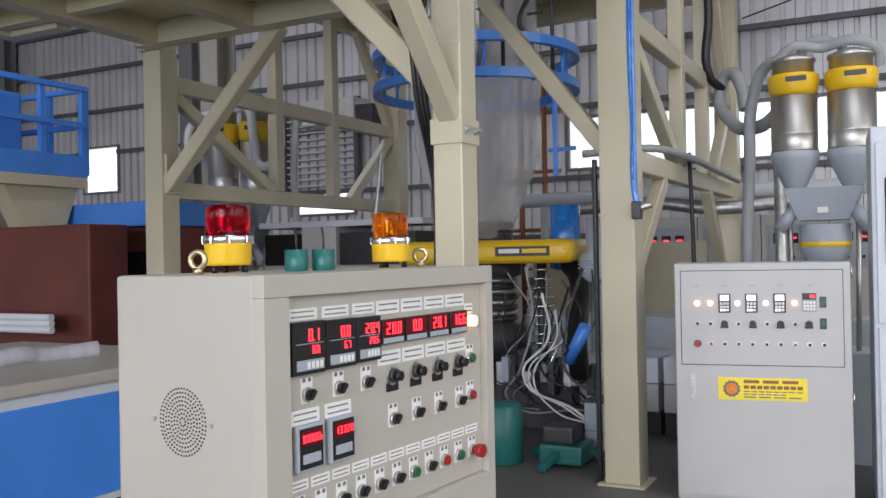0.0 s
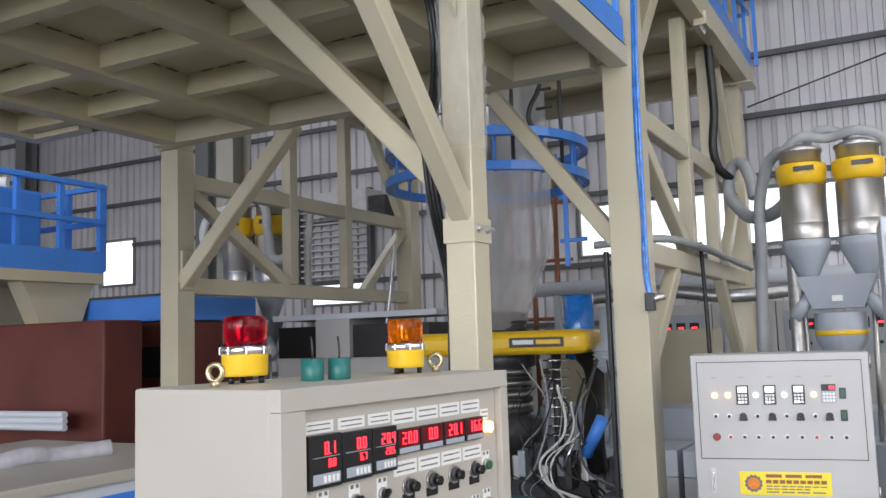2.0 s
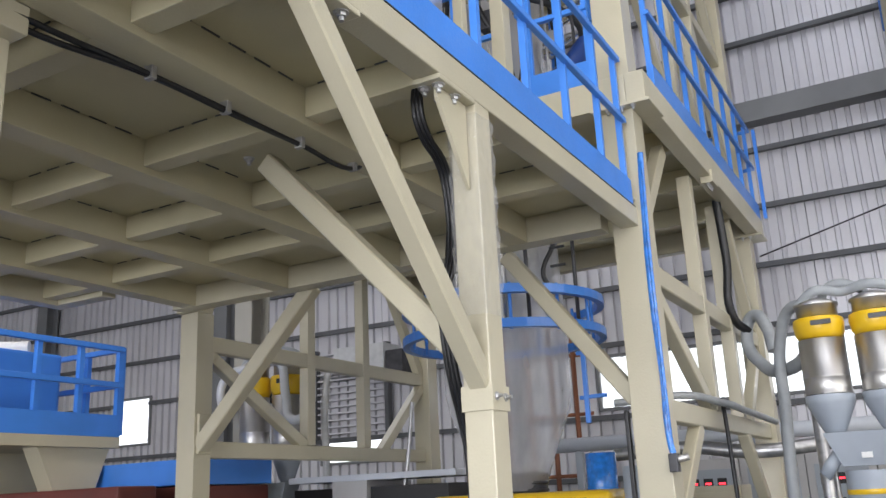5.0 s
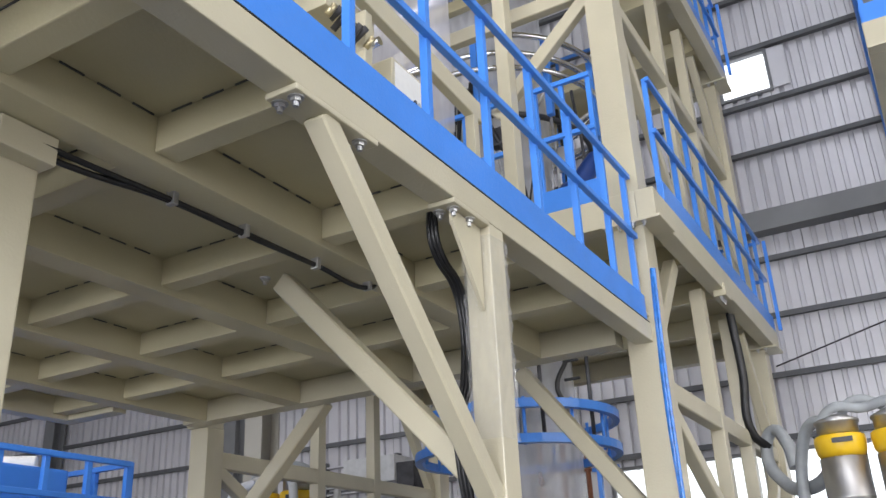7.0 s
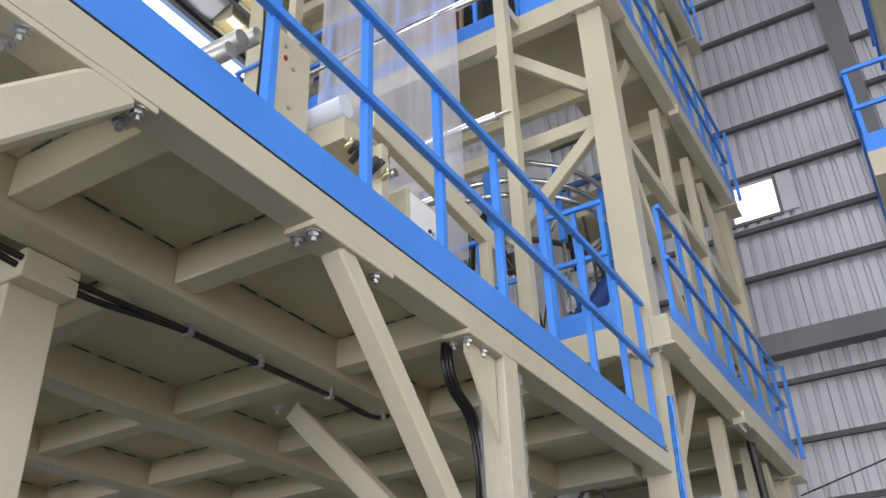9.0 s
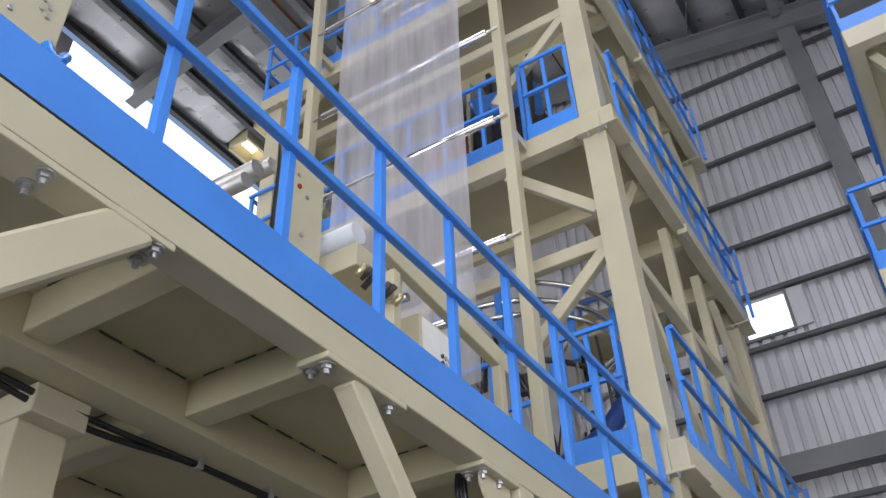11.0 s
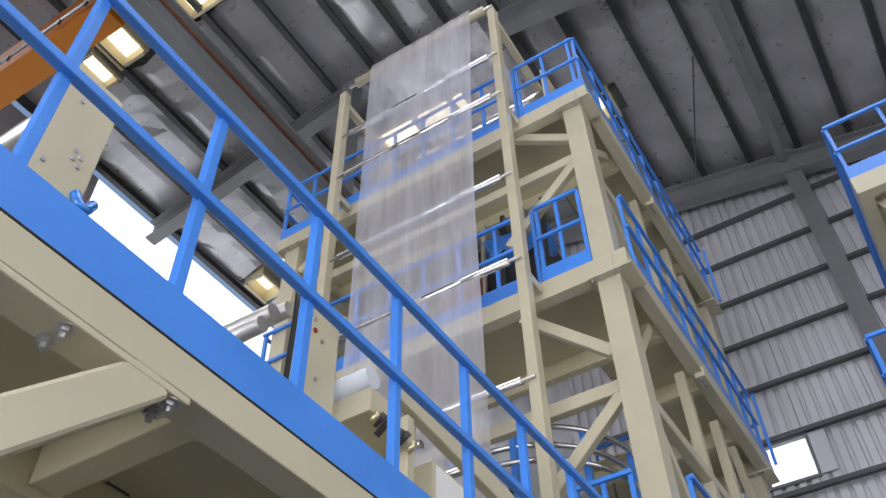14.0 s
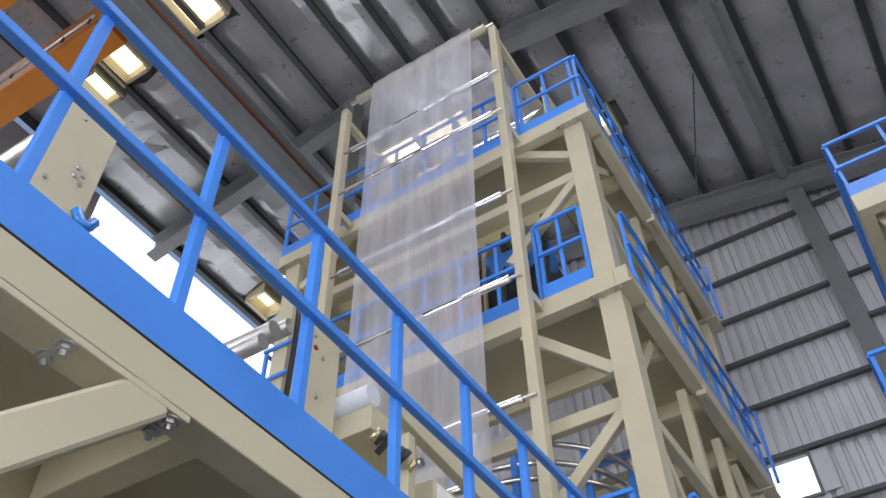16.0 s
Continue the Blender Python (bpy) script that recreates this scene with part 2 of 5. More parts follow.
# windows in the far wall: (x0, x1, z0, z1)
WINDOWS = ((-0.69, 0.08, 9.68, 10.41), (-14.72, -13.7, 3.1, 4.06), (-18.2, -16.2, 3.0, 3.4), (-9.0, -7.6, 2.4, 2.8), (-3.4, 4.2, 2.95, 3.75))
bm = bmesh.new()
xs = sorted({LEFT, RIGHT} | {v for w in WINDOWS for v in w[:2]})
for a, b in zip(xs, xs[1:]):
    spans, z = [], 0.0
    for w in sorted((w for w in WINDOWS if w[0] <= a and w[1] >= b), key=lambda w: w[2]):
        spans.append((z, w[2]))
        z = w[3]
    spans.append((z, 18.6))
    for z0, z1 in spans:
        corrugated(bm, a, b, z0, z1, WY)
wall_n = plain("wall_north", bm, SHEET, "grey corrugated steel sheet wall of the factory hall", "wall", "structure")
GIRTS = [1.1, 1.85, 2.8, 3.95, 4.87, 5.79, 6.71, 8.57, 9.45, 10.5, 11.58, 12.62, 13.66, 14.7, 15.74]
for z in GIRTS:
    bm = bmesh.new()
    for a, b in ((LEFT, -14.77), (-13.65, RIGHT)) if 3.05 < z < 4.1 else ((LEFT, RIGHT),):
        box(bm, a, b, WY - 0.11, WY - 0.003, z - 0.035, z + 0.035)
        box(bm, a, b, WY - 0.125, WY - 0.11, z - 0.05, z + 0.03)
    part("girt", bm, GIRT, wall_n, "grey steel wall girt")
bm = bmesh.new()
box(bm, LEFT, RIGHT, WY - 0.3, WY - 0.003, 7.11, 7.45)
part("tie_beam", bm, ROOFSTEEL, wall_n, "deep grey steel beam along the wall")
bm = bmesh.new()
for x in (-17.0, -11.3, -4.9, 1.75):
    for dx in (-0.16, 0.16):
        box(bm, x - 0.17, x + 0.17, WY - 0.45 if dx < 0 else WY - 0.15, WY - 0.42 if dx < 0 else WY - 0.127, 0, 17.2)
    box(bm, x - 0.012, x + 0.012, WY - 0.42, WY - 0.15, 0, 17.2)
part("wall_column", bm, ROOFSTEEL, wall_n, "grey steel wall columns")
for i, (x0, x1, z0, z1) in enumerate(WINDOWS):
    w = new(f"window_{i + 1}")
    tagged(w, "bright daylit window with a grey frame in the far wall", "window", kind="structure")
    bm = bmesh.new()
    if x1 - x0 > 5:
        corrugated(bm, x0, x1, z0, z1, WY + 0.02)
    else:
        box(bm, x0, x1, WY + 0.05, WY + 0.06, z0, z1)
    part("pane", bm, SKYGLOW if x1 - x0 < 5 else TRANSLUCENT, w)
    bm = bmesh.new()
    t = 0.05
    for a, b, c, d in ((x0 - t, x0, z0 - t, z1 + t), (x1, x1 + t, z0 - t, z1 + t), (x0, x1, z0 - t, z0), (x0, x1, z1, z1 + t)):
        box(bm, a, b, WY - 0.05, WY + 0.08, c, d)
    part("window_frame", bm, ROOFSTEEL, w)
# sliding shutter panel beside the high window, and the louvre further left
bm = bmesh.new()
box(bm, 0.14, 0.4, WY - 0.05, WY - 0.01, 9.66, 10.43)
plain("window_shutter", bm, SHEET, "grey sliding steel shutter beside a high window", "shutter")
lv = thing("wall_louvre", (-8.25, WY - 0.12, 3.62), "grey metal louvred vent in the wall", "vent")
for k in range(13):
    member("slat", (-0.77, 0, -0.7 + k * 0.125), (0.77, 0, -0.7 + k * 0.125), 0.1, 0.03, SHEET, lv)
for s in (-0.82, 0.82):
    block("frame", s - 0.04, s + 0.04, -0.08, 0.06, -0.8, 0.9, GIRT, lv)

# closing walls; their gates are unseen, added openings for the fill lamps
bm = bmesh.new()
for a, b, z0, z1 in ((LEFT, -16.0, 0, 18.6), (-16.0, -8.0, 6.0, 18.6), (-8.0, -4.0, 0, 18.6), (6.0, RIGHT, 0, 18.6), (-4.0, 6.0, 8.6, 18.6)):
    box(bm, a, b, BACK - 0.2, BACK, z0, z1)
plain("wall_south", bm, SHEET, "grey steel wall with two unseen gates added for fill light", "wall", "structure")
bm = bmesh.new()
for a, b, z0, z1 in ((BACK, -4.0, 0, 18.6), (8.0, WY, 0, 18.6), (-4.0, 8.0, 8.6, 18.6)):
    box(bm, RIGHT, RIGHT + 0.2, a, b, z0, z1)
plain("wall_east", bm, SHEET, "grey steel side wall with an unseen gate added for fill light", "wall", "structure")
bm = bmesh.new()
box(bm, LEFT - 0.2, LEFT, BACK, WY, 0, 9)
plain("wall_west", bm, SHEET, "grey steel outer wall of the low bay", "wall", "structure")
bm = bmesh.new()
box(bm, LEFT, -10.95, BACK, WY, 8.3, 8.5)
plain("ceiling_low_bay", bm, GIRT, "dark roof of the low side bay", "ceiling", "structure")
bm = bmesh.new()
box(bm, -10.9, -10.85, 6.3, WY - 0.1, 8.5, roof_z(-10.9) - 0.05)
plain("window_high_glazing", bm, SKYGLOW, "white bright translucent daylight glazing under the roof edge", "window", "structure")

bm = bmesh.new()
box(bm, -10.9, -10.85, BACK, 6.29, 8.5, roof_z(-10.9) - 0.05)
plain("wall_high_west", bm, SHEET, "grey steel sheet wall under the roof edge", "wall", "structure")

# roof: foil insulated sheet in two slopes with open roof lights
# the last, wide opening is out of view, added for the roof fill lamp
LIGHTS = ((-9.4, -8.92, 4.2, 4.85), (-8.68, -8.1, 4.1, 4.72), (-7.0, -6.2, 3.7, 4.78), (-10.4, -9.95, 10.55, 11.2), (-9.55, -9.2, 10.45, 11.0), (-1.3, -0.83, 10.45, 11.05), (-5.75, -3.5, 9.25, 9.85), (0.5, 6.5, -3.5, 4.4))
bm = bmesh.new()
xs = sorted({-10.95, RIDGE, RIGHT} | {v for w in LIGHTS for v in w[:2]})
ys = sorted({BACK, WY} | {v for w in LIGHTS for v in w[2:]})
for a, b in zip(xs, xs[1:]):
    for c, d in zip(ys, ys[1:]):
        if any(w[0] <= a and w[1] >= b and w[2] <= c and w[3] >= d for w in LIGHTS):
            continue
        vs = [bm.verts.new((x, y, roof_z(x) + 0.3)) for x, y in ((a, c), (b, c), (b, d), (a, d))]
        up = [bm.verts.new((v.co.x, v.co.y, v.co.z + 0.08)) for v in vs]
        bm.faces.new(vs[::-1])
        bm.faces.new(up)
        for i in range(4):
            bm.faces.new((vs[i], vs[(i + 1) % 4], up[(i + 1) % 4], up[i]))
plain("ceiling", bm, ROOFSTEEL, "grey steel roof sheet over the insulation", "ceiling", "structure")
foil_rng = random.Random(11)
bm = bmesh.new()
gx = []
x = -10.7
while x < RIGHT:
    gx += [(x, 0.0), (x + 0.3, 0.05), (x + 0.68, 0.05)]
    x += 0.98
gy = [BACK + 0.34 * k for k in range(int((WY - BACK) / 0.34))] + [WY]
rows = []
for y in gy:
    pull = foil_rng.uniform(-0.6, 1.0)
    rows.append([bm.verts.new((px, y + foil_rng.uniform(-0.07, 0.07), roof_z(px) + 0.15 - sag * (0.5 + pull * foil_rng.uniform(0.4, 1.0)))) for px, sag in gx])
for ra, rb in zip(rows, rows[1:]):
    for q in range(len(gx) - 1):
        c = (ra[q].co + rb[q + 1].co) / 2
        if not any(w[0] - 0.15 < c.x < w[1] + 0.15 and w[2] - 0.15 < c.y < w[3] + 0.15 for w in LIGHTS):
            bm.faces.new((ra[q], rb[q], rb[q + 1]))
            bm.faces.new((ra[q], rb[q + 1], ra[q + 1]))
plain("ceiling_foil", bm, FOIL, "creased silver insulation foil sagging between the purlins", "ceiling", "structure")
bm = bmesh.new()
for x0, x1, y0, y1 in LIGHTS[:7]:
    vs = [bm.verts.new((x, y, roof_z(x) + 0.3)) for x, y in ((x0, y0), (x1, y0), (x1, y1), (x0, y1))]
    bm.faces.new(vs)
plain("window_roof_lights", bm, WARMGLOW, "bright translucent roof lights", "roof light", "structure")
bm = bmesh.new()
for x0, x1, y0, y1 in LIGHTS[:7]:
    for a, b, c, d in ((x0 - 0.06, x0, y0 - 0.06, y1 + 0.06), (x1, x1 + 0.06, y0 - 0.06, y1 + 0.06), (x0, x1, y0 - 0.06, y0), (x0, x1, y1, y1 + 0.06)):
        z = roof_z((a + b) / 2)
        box(bm, a, b, c, d, z - 0.1, z + 0.3)
plain("trim_roof_lights", bm, UNDER, "cream upstand frames of the roof lights", "trim", "structure")
purl = new("trim_roof_steel")
tagged(purl, "grey steel purlins and rafters under the roof", "roof steel", kind="structure")
x = -10.7
while x < RIGHT:
    bm = bmesh.new()
    z = roof_z(x)
    box(bm, x - 0.04, x + 0.04, BACK, WY, z - 0.06, z + 0.15)
    box(bm, x + 0.04, x + 0.085, BACK, WY, z - 0.06, z - 0.035)
    part("purlin", bm, PURLIN, purl)
    x += 0.98
for y in (-6.0, 1.6, 7.9, 13.6):
    bm = bmesh.new()
    for a, b in ((-10.8, RIDGE), (RIDGE, RIGHT)):
        for dz0, dz1, hw in ((-0.62, -0.58, 0.14), (-0.58, -0.1, 0.012), (-0.1, -0.063, 0.14)):
            vs = []
            for xx in (a, b):
                for yy in (y - hw, y + hw):
                    for dz in (dz0, dz1):
                        vs.append(bm.verts.new((xx, yy, roof_z(xx) + dz)))
            for f in ((0, 1, 3, 2), (4, 6, 7, 5), (0, 4, 5, 1), (2, 3, 7, 6), (0, 2, 6, 4), (1, 5, 7, 3)):
                bm.faces.new([vs[i] for i in f])
    part("rafter", bm, ROOFSTEEL, purl, "grey steel rafter")
bm = bmesh.new()
box(bm, 1.6, 1.78, 8.05, 13.45, roof_z(1.7) - 0.3, roof_z(1.7) - 0.07)
part("tie", bm, ROOFSTEEL, purl, "grey square roof tie")
# crane runway on its columns, with a conductor bar
run = thing("crane_runway", (-5.2, 0, 0), "grey steel crane runway beam on columns with a rust red rail", "crane runway")
for dz0, dz1, hw in ((13.2, 13.25, 0.17), (13.25, 13.85, 0.012), (13.85, 13.9, 0.17)):
    block("flange" if hw > 0.1 else "web", -hw, hw, BACK + 0.1, WY - 0.5, dz0, dz1, ROOFSTEEL, run, r=0.003)
bar("conductor", (0.3, BACK + 0.2, 13.35), (0.3, 7.4, 13.35), 0.03, COPPER, run, "rust red conductor pipe")
for y in (7.66, -6.5):
    for o in (-0.14, 0.14):
        block("column_flange", -0.12, 0.12, y + o - 0.012, y + o + 0.012, 0.0, 13.2, COLUMN, run, r=0.003)
    block("column_web", -0.012, 0.012, y - 0.128, y + 0.128, 0.0, 13.2, COLUMN, run, r=0.003)
    block("cap", -0.14, 0.14, y - 0.15, y + 0.15, 13.9, roof_z(-5.2) - 0.62, ROOFSTEEL, run, r=0.003)


# ---- the work platform over the aisle ----
PZ, EZ = 3.195, 3.318  # underside of the beams, foot of the blue toe board
plat = thing("work_platform", (0, 0, 0), "cream steel work platform with ribbed underside on square posts", "platform")
X0, NX, Y0 = -4.3, -3.7, -3.2
block("edge_beam", -0.11, 0.0, Y0, 5.19, PZ + 0.01, EZ, CREAM, plat)
block("edge_flange", -0.115, 0.0, Y0, 1.26, PZ - 0.012, PZ + 0.009, CREAM, plat)
block("edge_flange", -0.115, 0.004, 1.86, 2.28, PZ - 0.012, PZ + 0.009, CREAM, plat)
block("edge_beam", NX, -0.19, 5.05, 5.19, PZ, EZ + 0.04, CREAM, plat)
block("edge_beam", X0, X0 + 0.12, Y0, 4.5, PZ, EZ + 0.04, CREAM, plat)
block("edge_beam", X0 + 0.122, NX, 4.38, 4.5, PZ, EZ + 0.04, CREAM, plat)
bm = bmesh.new()
box(bm, X0 + 0.004, -0.004, Y0, 4.4, EZ + 0.043, EZ + 0.06)
box(bm, NX + 0.005, -0.004, 4.403, 5.18, EZ + 0.043, EZ + 0.06)
part("deck_plate", bm, UNDER, plat, "cream steel deck plate")
RX, RY, RW2 = (-0.74, -1.67, -2.62, -3.52), (-1.9, -0.85, 0.25, 1.366, 2.0, 2.9, 3.63, 4.3), 0.07
for x in RX:
    block("joist", x - RW2, x + RW2, Y0, 5.049, PZ, EZ + 0.042, UNDER, plat, "cream steel joist")
for y in RY:
    xs = [X0 + 0.121, *sorted(RX), -0.111]
    for a, b in zip(xs, xs[1:]):
        lo = a + (RW2 + 0.001 if a in RX else 0.001)
        hi = b - (RW2 + 0.001 if b in RX else 0.001)
        block("cross_joist", lo, hi, y - 0.05, y + 0.05, PZ + 0.03, EZ + 0.041, UNDER, plat, "cream steel cross joist")
# dark dashes for the gaps left between stitch welds under the plate
bm = bmesh.new()
for y in RY:
    for x in np.arange(-4.1, -0.2, 0.14):
        if all(abs(x - r) > 0.1 for r in RX):
            box(bm, x, x + 0.09, y - 0.055, y - 0.051, EZ + 0.0365, EZ + 0.0425)
for x in RX:
    for y in np.arange(0.3, 4.3, 0.14):
        if all(abs(y + 0.04 - r) > 0.1 for r in RY):
            box(bm, x + RW2 + 0.001, x + RW2 + 0.006, y, y + 0.09, EZ + 0.0365, EZ + 0.0425)
part("weld_gap", bm, GIRT, plat, "dark gaps between the stitch welds", kind="stuff")
# posts
for x0, x1, y0, y1 in ((-0.115, 0.0, 3.065, 3.19), (-0.115, 0.0, -0.13, -0.005)):
    block("post", x0, x1, y0, y1, FZ + 0.012, PZ + 0.008, CREAM, plat)
    block("base_plate", x0 - 0.07, x1 + 0.07, y0 - 0.07, y1 + 0.07, FZ, FZ + 0.012, CREAM, plat)
block("post", -1.12, -0.87, 1.5, 1.68, FZ + 0.012, PZ - 0.002, CREAM, plat)
block("head_plate", -2.6, -0.8, 1.49, 1.69, PZ - 0.1, PZ - 0.003, CREAM, plat)
for x0, x1, y0, y1 in ((-3.76, -3.58, 5.2, 5.38),):
    block("post", x0, x1, y0, y1, FZ + 0.012, PZ - 0.002, CREAM, plat)
    block("base_plate", x0 - 0.08, x1 + 0.08, y0 - 0.08, y1 + 0.08, FZ, FZ + 0.012, CREAM, plat)
block("splice_plate", -3.78, -3.762, 5.22, 5.36, 1.9, 2.3, CREAM, plat)
block("splice_plate", -3.578, -3.55, 5.22, 5.36, 2.1, 2.4, CREAM, plat)
# knee braces
for p, q, w in (((-0.05, 2.03, PZ), (-0.05, 3.09, 2.1), 0.078), ((-1.09, 3.12, PZ + 0.01), (-0.115, 3.12, 2.2), 0.095),
                ((-0.92, 5.27, PZ), (-0.15, 5.27, 2.2), 0.095), ((-2.5, 5.27, PZ + 0.05), (-3.58, 5.27, 2.15), 0.11),
                ((-0.06, 1.16, PZ + 0.02), (-0.06, -0.02, 2.0), 0.115)):
    member("knee_brace", p, q, w, w, CREAM, plat)
bm = bmesh.new()
box(bm, -0.121, 0.006, 3.057, 3.198, 2.0, 2.09)
part("splice_plate", bm, CREAM, plat)
# gusset in front of the middle post
bm = bmesh.new()
a = [bm.verts.new(v) for v in ((-0.05, 3.052, PZ - 0.013), (-0.05, 2.83, PZ - 0.013), (-0.05, 2.83, PZ - 0.06), (-0.05, 3.052, PZ - 0.36))]
b = [bm.verts.new((-0.035, v.co.y, v.co.z)) for v in a]
bm.faces.new(a), bm.faces.new(b[::-1])
for i in range(4):
    bm.faces.new((a[i], b[i], b[(i + 1) % 4], a[(i + 1) % 4]))
part("gusset", bm, CREAM, plat)
block("flange_plate", -0.115, 0.004, 2.78, 3.06, PZ - 0.012, PZ + 0.009, CREAM, plat)


def bolt(parent, p, r=0.017, axis=(0, 0, -1), h=0.016):
    bm = bmesh.new()
    q = Vector(p) + Vector(axis) * h
    rod(bm, p, q, r, 6)
    rod(bm, Vector(p) - Vector(axis) * 0.001, Vector(p) + Vector(axis) * 0.004, r * 1.5, 12)
    rod(bm, q, q + Vector(axis) * 0.016, r * 0.55, 8)
    return part("bolt", bm, GALV, parent)


for y in (0.9, 1.22, 1.9, 2.22, 2.83, 2.95):
    for x in (-0.03, -0.09):
        bolt(plat, (x, y, PZ - 0.012))
for y in (3.09, 3.165):
    bolt(plat, (0.006, y, 2.05), 0.011, (1, 0, 0), 0.01)
for x, y in ((-1.1, 3.0), (-1.1, 3.12)):
    bolt(plat, (x, y, PZ))

# blue toe board and railing along the edge


def railing(name, p, q, z, posts, label, top=0.95, mid=0.54, board=0.16, w=0.034):
    """A handrail from p to q at deck height z with evenly set posts."""
    p, q = Vector((*p, z)), Vector((*q, z))
    d = q - p
    n = d.length
    turn = math.degrees(math.atan2(d.y, d.x))
    r = thing(name, p, label, "railing", turn)
    bm = bmesh.new()
    rbox(bm, 0, n, -0.006, 0.006, 0, board, 0.002, 1)
    part("toe_board", bm, BLUE, r)
    for h in (top, mid):
        member("rail", (0, 0, h), (n, 0, h), w, w, BLUE, r)
    for s in posts:
        block("rail_post", s - w / 2, s + w / 2, -w / 2 + 0.024, w / 2 + 0.024, 0.02, top + w / 2, BLUE, r, r=0.003)
    return r


# solid black strip painted in for the shadowed gap below the toe board
block("seam", -0.05, 0.001, Y0, 5.15, EZ + 0.001, EZ + 0.006, BLACK, plat, "black strip for the shaded gap under the toe board", 0.001)
railing("railing", (-0.008, Y0), (-0.008, 5.12), EZ + 0.007, [0.642 + 3.2 - 0.507 * 7 + 0.507 * i for i in range(16)] + [8.29], "bright blue steel handrail with toe board on the platform edge", board=0.157)

# ---- the tower ----
tower = thing("film_tower", (0, 0, 0), "tall cream steel tower of square columns, beams and decks", "tower")
TX0, TX1, TY0, TY1 = -3.78, 0.04, 5.17, 8.95
DECKS = (3.98, 6.94, 9.38)
C = 0.2
for x in (TX0, TX1 - C):
    for y in (TY0, TY1 - C):
        if x == TX0 and y == TY0:
            block("column", x, x + C, y, y + C, PZ, 9.355, CREAM, tower)
            continue
        block("column", x, x + C, y, y + C, FZ + 0.012, 9.355, CREAM, tower)
        block("base_plate", x - 0.04, x + C + 0.04, y - 0.04, y + C + 0.04, FZ, FZ + 0.012, CREAM, tower)
for z in DECKS:
    h = 0.2
    for x0, x1 in ((TX1 - 0.02, TX1 + 0.1), (TX0 - 0.1, TX0 + 0.02)):
        block("deck_beam", x0, x1, TY0 - 0.04, TY1 + 0.08, z, z + h, CREAM, tower)
    for y0, y1 in ((TY0 - 0.04, TY0 + 0.08), (TY1 - 0.04, TY1 + 0.08)):
        block("deck_beam", TX0 + 0.021, TX1 - 0.021, y0, y1, z, z + h, CREAM, tower)
    for y in (6.2, 7.1, 8.1):
        for a, b in ((TX0 + 0.022, -2.55), (-0.72, TX1 - 0.022)) if 6.4 < y < 7.9 else ((TX0 + 0.022, TX1 - 0.022),):
            block("joist", a, b, y - 0.04, y + 0.04, z + 0.03, z + h, UNDER, tower)
    for a, b, c, d in ((TX0, TX1, TY0, 6.2), (TX0, TX1, 7.9, TY1), (TX0, -2.5, 6.2, 7.9), (-0.7, TX1, 6.2, 7.9)):
        block("deck_plate", a, b, c, d, z + h + 0.003, z + h + 0.012, UNDER, tower, "cream steel deck plate", 0.002)
    for x in (TX1 - C, TX0):
        for y in (TY0, TY1 - C):
            block("flange", x - 0.05, x + C + 0.05 if x < -1 else x + C + 0.13, y - 0.07, y + C + 0.05, z - 0.022, z - 0.002, CREAM, tower)
            for dx in (-0.025, 0.06, 0.15, 0.22):
                bolt(tower, (x + dx, y - 0.045, z - 0.022), 0.014)
    y = 6.87
    block("splice", TX1 + 0.02, TX1 + 0.115, y - 0.09, y + 0.09, z - 0.05, z + 0.05, CREAM, tower)
    for dy in (-0.06, -0.02, 0.02, 0.06):
        bolt(tower, (TX1 + 0.07, y + dy, z - 0.05), 0.012)
BW = 0.11
for x in (TX1 - 0.09, TX0 + 0.09):
    # side faces: rails, uprights and braces, storey by storey
    lo = TY0 + C
    for z in (2.97, 2.14):
        member("side_rail", (x, lo, z), (x, TY1 - C, z), 0.09, 0.13, CREAM, tower)
    for y, z0, z1 in ((6.72, 2.14, 3.98), (7.62, 2.14, 3.98)):
        block("upright", x - 0.05, x + 0.05, y - 0.055, y + 0.055, z0 + 0.066, z1, CREAM, tower)
    for p, q in (((lo, 3.25), (6.05, 3.98)), ((lo, 2.92), (6.66, 2.2)), ((6.2, 2.08), (lo, 1.4)), ((8.1, 3.98), (TY1 - C, 3.0)), ((7.7, 2.1), (TY1 - C, 1.1)), ((7.9, 2.15), (TY1 - C, 2.9))):
        if x > -1 or p[1] > 2.1:
            member("brace", (x, *p), (x, *q), 0.085, 0.1, CREAM, tower)
    for z0, z1 in ((4.2, 6.94), (7.14, 9.38)):
        zm = z0 + (z1 - z0) * 0.6
        member("side_rail", (x, lo, zm), (x, TY1 - C, zm), 0.085, 0.11, CREAM, tower)
        for y in (6.72, 7.62):
            block("upright", x - 0.045, x + 0.045, y - 0.05, y + 0.05, z0, z1, CREAM, tower)
        for p, q in (((lo, zm + 0.35), (5.95, z1)), ((lo, zm - 0.05), (6.66, z0 + 0.1)), ((8.1, z1), (TY1 - C, zm + 0.1)), ((7.68, zm - 0.1), (TY1 - C, z0 + 0.1)), ((6.78, zm - 0.1), (7.56, z0 + 0.3))):
            member("brace", (x, *p), (x, *q), 0.075, 0.09, CREAM, tower)
